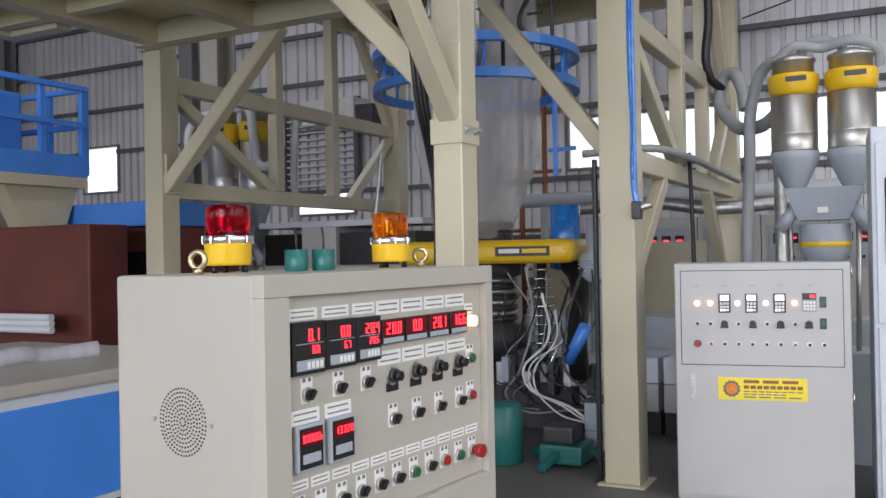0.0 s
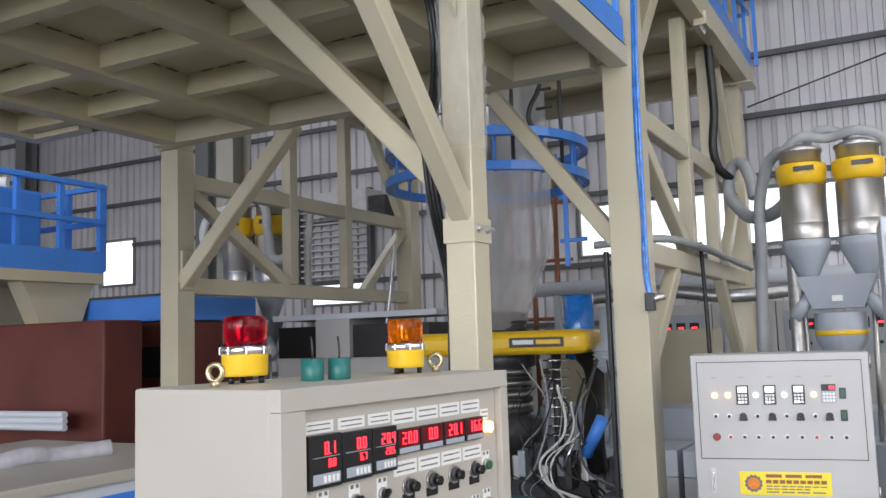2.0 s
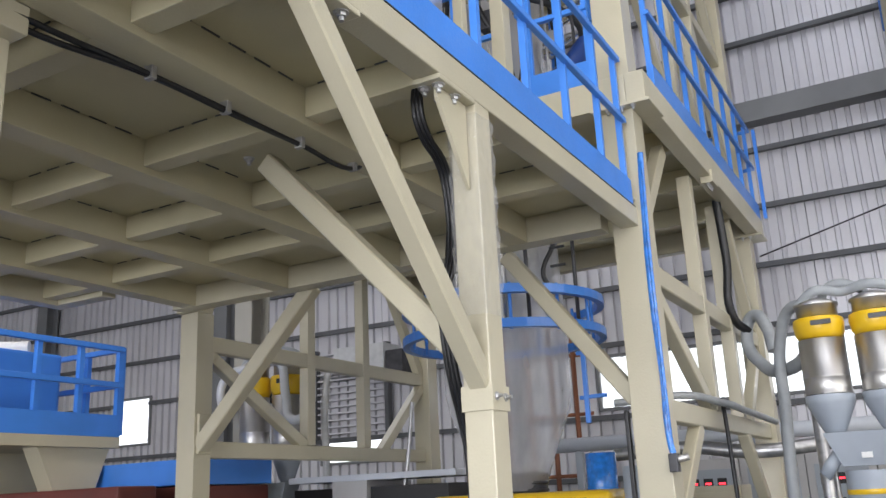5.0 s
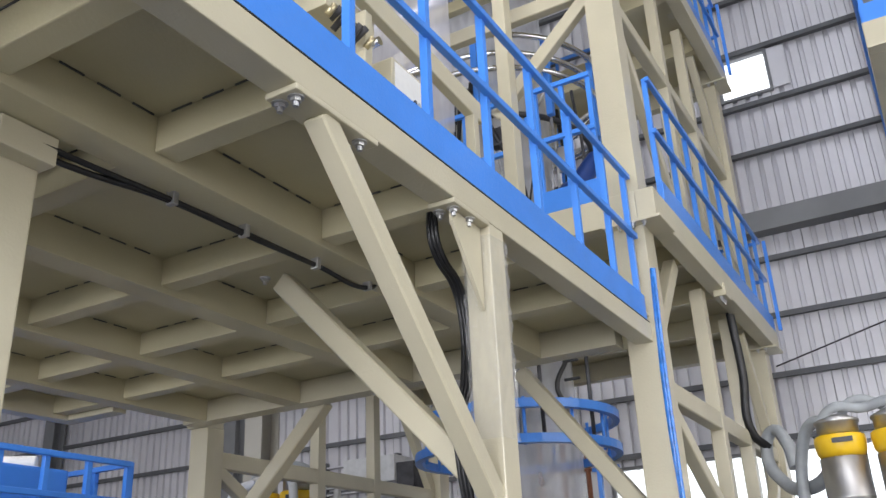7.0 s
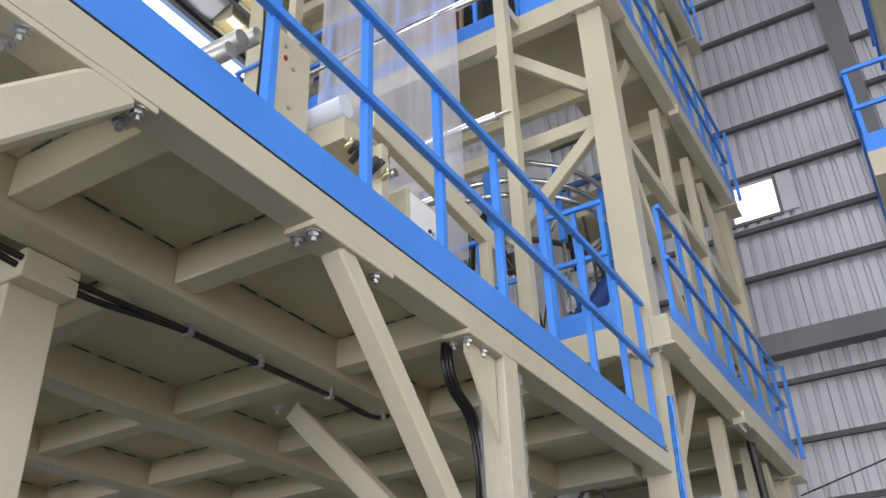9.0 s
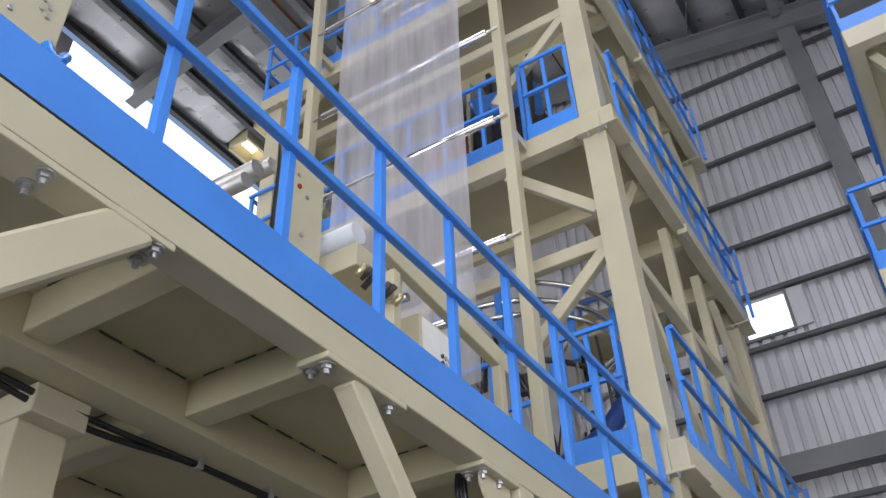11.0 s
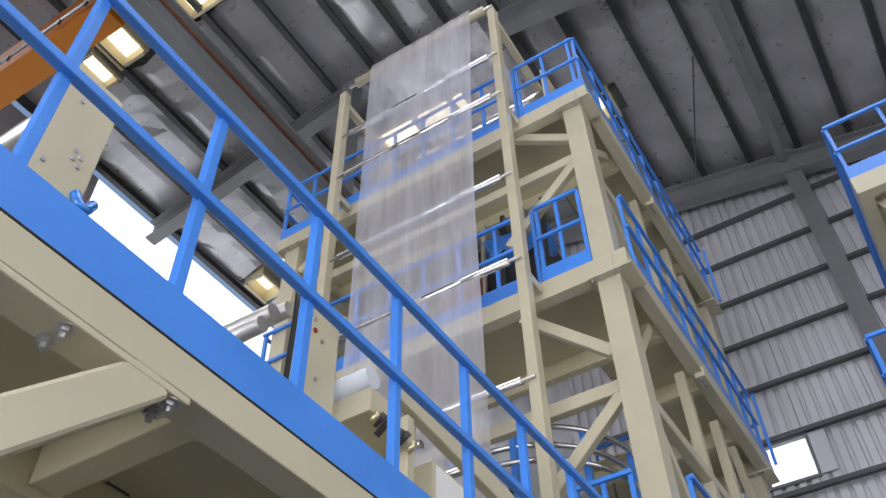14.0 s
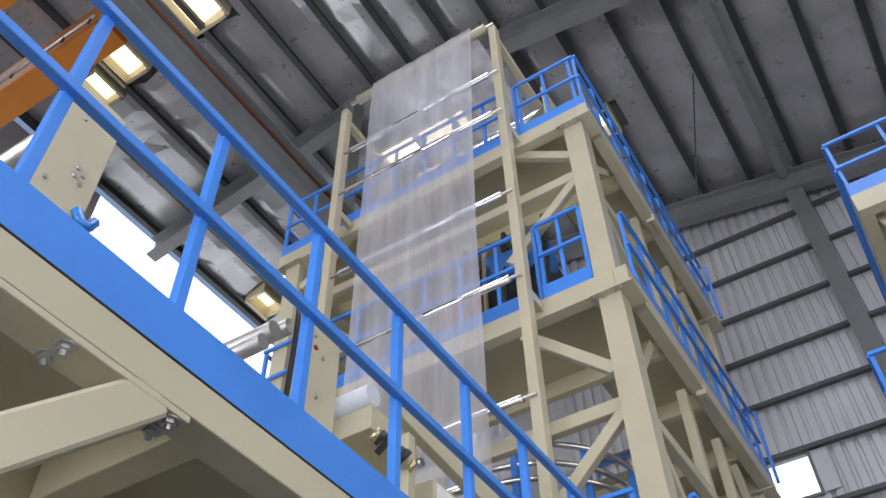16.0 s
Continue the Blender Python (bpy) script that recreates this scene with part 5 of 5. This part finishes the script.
for x, z in ((1.51, 5.48), (1.99, 7.98)):
    block("deck_beam", x, 4.6, 6.5, 6.62, z, z + 0.22, CREAM, nb)
    block("deck_beam", x, x + 0.12, 6.621, 9.6, z, z + 0.22, CREAM, nb)
    block("deck_plate", x + 0.121, 4.6, 6.621, 9.6, z + 0.1, z + 0.12, UNDER, nb)
    railing("railing", (x + 0.01, 6.51), (4.6, 6.51), z + 0.221, [0.02 + 0.5 * i for i in range(7)], "bright blue steel handrail of the neighbouring line", top=0.79, mid=0.42)
    railing("railing", (x + 0.01, 9.6), (x + 0.01, 6.53), z + 0.221, [0.02 + 0.5 * i for i in range(7)], "bright blue steel handrail of the neighbouring line", top=0.79, mid=0.42)
block("column", 2.5, 2.7, 6.7, 6.9, FZ, 8.2, CREAM, nb)
block("column", 4.3, 4.5, 6.7, 6.9, FZ, 8.2, CREAM, nb)
member("brace", (2.6, 6.8, 6.9), (2.1, 6.8, 8.2), 0.09, 0.09, CREAM, nb)
crane = thing("overhead_crane", (0, 0, 0), "orange overhead crane girder on the runway", "crane")
block("girder", -10.6, -5.75, 2.69, 3.15, 13.5, 14.4, ORANGE, crane, "orange box girder")
block("girder", -10.6, -5.75, 1.4, 1.85, 13.5, 14.4, ORANGE, crane, "orange box girder")
block("end_carriage", -5.74, -5.4, 1.2, 3.4, 13.6, 13.9, ORANGE, crane)
bar("festoon_rail", (-10.5, 2.6, 13.55), (-5.8, 2.6, 13.55), 0.03, GALV, crane, "grey cable rail")
for i in range(9):
    bar("festoon_clip", (-10.3 + 0.55 * i, 2.6, 13.55), (-10.3 + 0.55 * i, 2.6, 13.42), 0.02, DARK, crane)

# ---- left side of the hall ----
lp = thing("machine_platform", (0.1, 0, -0.03), "blue and cream machine platform on brackets", "platform")
block("deck", -7.4, -5.42, 2.0, 6.0, 2.3, 2.4, CREAM, lp)
for x in (-5.6, -6.4, -7.2):
    bm = bmesh.new()
    a = [bm.verts.new(v) for v in ((x - 0.1, 5.95, 2.3), (x - 0.1, 5.2, 2.3), (x - 0.1, 5.4, 1.9), (x - 0.1, 5.75, 1.75))]
    b = [bm.verts.new((x + 0.1, v.co.y, v.co.z)) for v in a]
    bm.faces.new(a), bm.faces.new(b[::-1])
    for i in range(4):
        bm.faces.new((a[i], b[i], b[(i + 1) % 4], a[(i + 1) % 4]))
    part("bracket", bm, CREAM, lp, "cream tapered bracket")
block("leg", -6.6, -6.4, 5.4, 5.6, FZ, 1.9, CREAM, lp)
railing("railing", (-5.33, 2.0), (-5.33, 6.0), 2.371, [0.02 + 0.44 * i for i in range(10)], "blue steel handrail of the machine platform", top=0.82, mid=0.48, board=0.2, w=0.05)
railing("railing", (-7.3, 5.99), (-5.34, 5.99), 2.371, [0.02 + 0.48 * i for i in range(5)], "blue steel handrail of the machine platform", top=0.82, mid=0.48, board=0.2, w=0.05)
tank = thing("blue_bin", (-6.2, 4.9, 2.37), "blue painted metal bin on the machine platform", "bin")
block("body", -0.5, 0.45, -0.7, 0.75, 0, 0.78, BLUE, tank, r=0.03)
pipe("bag", [(-0.1, 0.3, 0.86), (0.1, 0.35, 0.84), (0.3, 0.5, 0.84)], 0.06, PAPER, tank, "white bag")
red = thing("red_machine", (0.12, 0, 0), "dark red machine body with a blue hood and dark openings", "machine")
block("body", -8.2, -4.5, 5.2, 5.6, FZ, 1.9, RED, red, r=0.02)
block("column", -5.5, -4.5, 6.0, 7.0, FZ, 1.895, RED, red, r=0.02)
block("opening", -5.44, -5.1, 5.96, 5.999, 1.3, 1.68, BLACK, red, "dark opening", 0.004)
block("opening", -5.0, -4.6, 5.96, 5.999, 1.4, 1.68, BLACK, red, "dark opening", 0.004)
block("hood", -6.1, -4.48, 5.92, 7.02, 1.901, 2.12, BLUE, red, "blue hood", 0.01)
bm = bmesh.new()
lo = [bm.verts.new(v) for v in ((-5.35, 5.62, 1.0), (-4.5, 5.62, 1.0), (-4.5, 5.99, 1.0), (-5.35, 5.99, 1.0))]
hi = [bm.verts.new(v) for v in ((-5.15, 5.8, 1.25), (-4.5, 5.8, 1.25), (-4.5, 5.99, 1.25), (-5.15, 5.99, 1.25))]
bm.faces.new(lo[::-1]), bm.faces.new(hi)
for i in range(4):
    bm.faces.new((lo[i], lo[(i + 1) % 4], hi[(i + 1) % 4], hi[i]))
part("chute", bm, BLUE, red, "blue sloped chute")
for k in range(3):
    bar("roller", (-4.7, 5.0, 1.06 + 0.05 * k), (-7.5, 4.9, 1.06 + 0.05 * k), 0.028, WHITE, red, "pale roller")
wm = thing("winder_machine", (0.05, 0, 0), "white machine body with a large blue side panel", "machine")
block("body", -4.6, -2.62, 1.4, 4.7, FZ, 0.93, WHITE, wm, r=0.015)
block("top", -4.65, -2.58, 1.35, 4.75, 0.931, 1.0, CABINET, wm, r=0.015)
block("panel", -2.619, -2.605, 3.0, 4.65, FZ + 0.05, 0.87, BLUE, wm, "blue side panel", 0.004)
block("panel", -2.619, -2.605, 1.45, 2.75, FZ + 0.05, 0.87, BLUE, wm, "blue side panel", 0.004)
pipe("crumpled_film", [(-3.4, 3.5, 1.02), (-3.3, 3.7, 1.06), (-3.35, 3.9, 1.03), (-3.2, 4.2, 1.05)], 0.05, FILM, wm, "crumpled clear film")
bar("fitting", (-2.75, 4.1, 1.02), (-2.65, 4.3, 1.02), 0.018, STEEL, wm)
pc = thing("electrical_cabinet", (-4.98, 6.82, FZ), "cream electrical cabinet with a red prohibition sign", "cabinet")
block("body", 0, 0.5, 0, 0.27, 0, 1.82, mat("warm_cream_enamel", (0.62, 0.57, 0.46), 0.45, var=0.08), pc)
pipe("sign_ring", [(0.2 + 0.055 * math.cos(2 * math.pi * i / 12), -0.006, 1.5 + 0.055 * math.sin(2 * math.pi * i / 12)) for i in range(12)], 0.006, REDB, pc, "red prohibition ring", cyclic=True)
member("sign_bar", (0.165, -0.006, 1.46), (0.235, -0.006, 1.54), 0.01, 0.006, REDB, pc)
block("sign_print", 0.12, 0.28, -0.006, -0.001, 1.36, 1.41, REDB, pc, "red print bar", 0.001)
dm = thing("dark_unit", (-4.3, 7.4, FZ), "cream machine housing with dark recesses", "machine")
block("body", -0.1, 2.4, 0, 0.8, 0, 1.25, CABINET2, dm)
block("head", 0.45, 0.85, -0.1, 0.7, 1.251, 1.62, CABINET2, dm)
block("recess", -0.05, 0.44, -0.05, 0.6, 1.251, 1.56, BLACK, dm)
block("recess", 0.86, 1.7, -0.05, 0.6, 1.251, 1.56, BLACK, dm)
block("cap", -0.1, 1.8, -0.08, 0.65, 1.621, 1.68, WHITE, dm)
scaf = thing("pipe_rack", (-3.6, 10.2, FZ), "rust brown steel pipe rack", "pipe rack")
for i in range(5):
    bar("upright", (0.3 * i, 0, 0), (0.3 * i, 0, 3.4), 0.03, COPPER, scaf)
for z in (0.9, 1.6, 2.3, 3.0):
    bar("cross_bar", (-0.1, 0, z), (1.4, 0, z), 0.022, COPPER, scaf)
hop2 = hopper_pair((-4.7, 7.4, -0.754), 12, "tall stainless vacuum hoppers with yellow bands on a far line", 0.784)
hop2.scale = (0.85, 0.85, 1.3)
pipe_h = thing("feed_hose", (0, 0, 0), "pale grey flexible feed hoses hanging down", "hose")
pipe("hose", [(-4.6, 7.25, 3.12), (-4.42, 7.2, 3.1), (-4.3, 7.15, 2.75), (-4.18, 7.1, 2.5), (-4.0, 7.1, 2.55), (-3.93, 7.1, 2.95)], 0.045, PALEHOSE, pipe_h)
pipe("hose", [(-4.26, 7.8, 3.1), (-4.31, 7.8, 2.53), (-4.29, 7.8, 2.1), (-4.33, 7.8, 1.69), (-4.4, 7.3, 1.2)], 0.04, PALEHOSE, pipe_h)
pipe("hose", [(-3.1, 7.6, 2.6), (-3.15, 7.55, 2.0), (-3.2, 7.5, 1.6)], 0.02, GALV, pipe_h)
pipe("hose", [(-4.9, 7.25, 3.1), (-5.15, 7.2, 3.0), (-5.2, 7.2, 2.75), (-5.1, 7.25, 2.62)], 0.045, PALEHOSE, pipe_h)
dl = thing("drop_cable", (-10.4, 13.685, 0), "thin dark cable hanging in front of the wall", "cable")
bar("cable", (0, 0, 2.0), (0.1, 0, 8.1), 0.012, BLACK, dl)
eb = thing("equipment_box", (-6.9, 13.6, 3.4), "dark equipment housing with a pale top by the wall", "equipment")
block("body", -0.2, 0.15, -0.3, 0.27, 0.35, 0.85, DARK, eb)
block("top", -1.3, -0.21, -0.35, 0.27, 0.55, 1.0, PALEHOSE, eb, "pale housing")

# ---- right side of the hall and the extruders ----
fc = thing("far_cabinet_row", (-1.5, 11.0, FZ), "row of cream control cabinets with lit red displays", "control cabinet")
for i in range(4):
    block("cabinet", 0.72 * i, 0.72 * i + 0.71, 0, 0.5, 0, 1.72, CABINET2, fc)
    block("panel", 0.72 * i + 0.08, 0.72 * i + 0.63, -0.012, -0.001, 1.1, 1.6, GREY, fc, "grey control panel", 0.003)
    for j in range(3):
        block("display", 0.72 * i + 0.13 + 0.16 * j, 0.72 * i + 0.24 + 0.16 * j, -0.018, -0.0125, 1.38, 1.5, BLACK, fc, r=0.002)
        block("figure", 0.72 * i + 0.15 + 0.16 * j, 0.72 * i + 0.22 + 0.16 * j, -0.021, -0.0185, 1.43, 1.45, REDLED, fc, r=0.001)
        bar("knob", (0.72 * i + 0.185 + 0.16 * j, -0.012, 1.22), (0.72 * i + 0.185 + 0.16 * j, -0.04, 1.22), 0.02, BLACK, fc)
ex = thing("extruder", (-0.82, 6.6, FZ), "pale grey extruder housing with hinged covers", "extruder")
for i in range(3):
    x = 0.66 * i
    block("lower_cover", x, x + 0.62, 0, 0.6, 0.17, 0.37, CABINET2, ex)
    block("upper_cover", x, x + 0.62, 0, 0.6, 0.375, 0.56, WHITE, ex, "pale hinged cover")
    block("base", x, x + 0.63, 0.02, 0.6, 0, 0.165, DARK, ex)
    bar("latch", (x + 0.4, -0.005, 0.47), (x + 0.5, -0.005, 0.47), 0.008, STEEL, ex)
block("barrel_cover", -0.7, 2.0, 0.7, 1.2, 0.3, 0.8, GREY, ex, "grey barrel cover", 0.02)
gm = thing("gear_motor", (-0.72, 6.85, FZ), "grey gear motor on a stand", "motor")
lathe("body", [(0.1, 1.1), (0.13, 1.13), (0.13, 1.3), (0.08, 1.34), (0.08, 1.6)], GREY, gm)
bar("stand", (0, 0, 0), (0, 0, 1.1), 0.05, GREY, gm)
for k in range(5):
    lathe("fin", [(0.13, 0), (0.145, 0.004), (0.145, 0.012), (0.13, 0.016)], GREY, gm, (0, 0, 1.14 + 0.03 * k))
bd = thing("air_duct", (0, 0, 0), "blue wrapped air duct with a black flexible hose", "air duct")
bar("blue_duct", (-1.2, 7.5, 1.45), (-1.2, 7.5, 2.0), 0.13, BLUEWRAP, bd, "blue plastic wrapped duct", 20)
pipe("black_hose", [(-0.98, 6.95, 1.5), (-0.88, 6.85, 1.42), (-0.78, 6.6, 1.2), (-0.7, 6.3, 0.95), (-0.72, 6.4, 0.7)], 0.075, BLACK, bd, "thick black flexible hose")
bar("blue_valve", (-0.75, 6.25, 0.82), (-0.6, 6.2, 1.08), 0.045, BLUE, bd, "blue valve")
for dx in (0, 0.06):
    bar("rod", (-0.9 + dx, 6.2, 0.72), (-0.82 + dx, 6.2, 0.92), 0.012, CHROME, bd)
hw = thing("hose_bundle", (0, 0, 0), "tangle of white, grey and black hoses and cables at the die", "hose")
rng = random.Random(5)
for i in range(16):
    x = -1.35 + 0.05 * i + rng.uniform(-0.03, 0.03)
    y = 6.45 + rng.uniform(-0.15, 0.2)
    pts = [(x, y, 1.4 + rng.uniform(-0.15, 0.1)), (x + rng.uniform(-0.1, 0.25), y - 0.1, 1.1), (x + rng.uniform(-0.3, 0.15), y - 0.15, 0.75), (x + rng.uniform(-0.25, 0.3), y - 0.05, 0.5), (x + rng.uniform(-0.1, 0.5), y, 0.45)]
    pipe("hose", pts, rng.choice((0.004, 0.006, 0.009)), (HOSE, BLACK, DARK, BLACK)[i % 4], hw, ("grey", "black", "dark", "black")[i % 4] + " hose")
for i in range(10):
    block("terminal", -1.5 + 0.09 * i, -1.44 + 0.09 * i, 6.35 + 0.1 * (i % 2), 6.5 + 0.1 * (i % 2), 0.55 + 0.04 * (i % 3), 0.72 + 0.05 * (i % 4), (DARK, STEEL, GREY)[i % 3], hw, "dark fitting", 0.01)
bh = thing("cream_housing", (-2.2, 9.3, FZ), "large cream sheet metal housing behind the die", "machine")
block("body", 0, 1.75, 0, 0.5, 0, 1.42, CREAM, bh, r=0.01)
block("door", 0.06, 0.84, -0.014, -0.001, 0.1, 1.36, CREAM, bh, "cream sheet metal door", 0.004)
block("door", 0.9, 1.69, -0.014, -0.001, 0.1, 1.36, CREAM, bh, "cream sheet metal door", 0.004)
for hx in (0.78, 0.96):
    block("handle", hx - 0.012, hx + 0.012, -0.04, -0.0145, 0.75, 0.9, DARK, bh, "dark door handle", 0.003)
tb = thing("teal_machine", (-0.55, 5.55, FZ), "teal jack base with a small dark motor on the floor", "machine")
block("base", -0.12, 0.16, -0.12, 0.16, 0.02, 0.14, TEAL, tb, "teal base", 0.02)
for a in (40, 150, 260):
    member("leg", (0.02, 0, 0.12), (0.02 + 0.32 * math.cos(radians(a)), 0.3 * math.sin(radians(a)), 0.03), 0.05, 0.04, TEAL, tb, "teal leg")
block("motor", -0.1, 0.1, -0.1, 0.1, 0.141, 0.25, DARK, tb, "dark motor", 0.02)
jb = thing("junction_box", (-0.34, 5.84, FZ), "pale grey metal junction box on an olive stand", "junction box")
block("stand", -0.16, 0.18, -0.08, 0.12, 0.0, 0.099, CREAM, jb, "olive painted stand", 0.01)
block("lower_box", -0.13, 0.16, -0.1, 0.12, 0.1, 0.178, GREY, jb, "pale grey lower box", 0.006)
block("body", -0.13, 0.16, -0.1, 0.12, 0.181, 0.36, GREY, jb, r=0.006)
block("lid", -0.135, 0.165, -0.105, 0.125, 0.361, 0.375, DARK, jb, "dark lid", 0.003)
block("latch", 0.07, 0.12, -0.108, -0.101, 0.29, 0.3, BLACK, jb, "small black latch", 0.001)
for w, c in enumerate(((0.55, 0.10, 0.010), (0.38, 0.02, 0.007), (0.5, 0.06, 0.006))):
    pipe("hose", [(-0.98 + 0.1 * w, 6.35, 1.3 - 0.12 * w), (-0.9 + 0.06 * w, 6.25, 0.98), (-0.98 - c[1], 6.2, 0.72), (-1.2 + c[0], 6.1, 0.5), (-0.5, 6.0, 0.43)], c[2], PAPER, hw, "white hose")
tt = thing("teal_tank", (-0.92, 5.45, FZ), "round teal plastic tank on the floor", "tank")
lathe("body", [(0.12, 0), (0.13, 0.01), (0.13, 0.36), (0.11, 0.38), (0.0, 0.39)], TEAL, tt)
hs = thing("conveying_hose", (0, 0, 0), "grey flexible conveying hoses between tower and hoppers", "hose")
pipe("hose", [(0.72, 6.75, 2.86), (0.55, 6.9, 2.9), (0.44, 7.0, 2.72), (0.40, 7.0, 2.2), (0.37, 7.0, 1.5), (0.36, 7.0, 0.5)], 0.042, HOSE, hs)
pipe("hose", [(0.7, 6.8, 2.72), (0.58, 7.0, 2.55), (0.4, 7.2, 2.5), (0.2, 7.5, 2.6), (0.08, 7.7, 2.85), (0.15, 7.7, 3.02), (0.26, 7.6, 2.9), (0.3, 7.55, 2.7)], 0.05, HOSE, hs)
bar("pipe", (0.55, 7.5, FZ), (0.55, 7.5, 2.6), 0.045, GALV, hs, "galvanised upright pipe")
pipe("hose", [(-1.3, 8.2, 2.0), (-0.6, 8.1, 2.02), (0.0, 8.0, 1.95), (0.6, 8.2, 2.0)], 0.06, GALV, hs, "foil wrapped pipe")
pipe("hose", [(-0.5, 5.9, 2.25), (-0.1, 6.1, 2.28), (0.05, 6.5, 2.25), (0.06, 7.3, 2.24), (0.1, 8.4, 2.2)], 0.026, HOSE, hs)
pipe("cable", [(0.02, 6.75, 2.3), (0.04, 6.7, 2.0), (0.06, 6.65, 1.5), (0.06, 6.6, 0.5)], 0.015, BLACK, hs, "black cable")
pipe("cable", [(0.02, 7.5, 4.0), (0.03, 7.55, 3.5), (0.02, 7.6, 3.0), (0.1, 7.7, 2.9)], 0.035, BLACK, hs, "thick black hose")
# white bag-like blocks and a pale duct behind the line
pd = thing("pale_duct", (0, 0, 0), "pale horizontal duct behind the line", "duct")
bar("duct", (-2.6, 9.9, 2.2), (1.8, 9.9, 2.2), 0.08, WHITE, pd, seg=24)
for x in (-2.3, -0.4, 1.5):
    block("support", x - 0.04, x + 0.04, 9.86, 9.94, FZ, 2.13, GREY, pd, "grey support post")
gb = thing("grey_housing", (0.05, 6.2, FZ), "grey housing with a blue lid beside the column", "machine")
block("body", 0, 0.35, 0, 0.3, 0.35, 0.85, GREY, gb)
block("lid", -0.02, 0.37, -0.02, 0.32, 0.851, 0.93, BLUE, gb, "blue lid", 0.02)
block("foot", 0.05, 0.3, 0.05, 0.25, 0, 0.349, DARK, gb)
# stay cable across the wall
wl = thing("stay_wire", (0, 13.5, 0), "thin steel stay wires by the wall", "wire")
bar("wire", (-0.6, 0, 4.9), (4.5, 0, 6.2), 0.012, DARK, wl)
bar("wire", (0.3, -3.5, 13.0), (1.0, -3.0, 17.0), 0.012, DARK, wl)


def motions():
    # the idler rollers turn slowly with the film
    for ro, (z, y, r) in zip(rollers, ROLLS):
        walk(ro, [(t, pose(-1.68, y, z, 55.0 * t)) for t in range(17)])


motions()
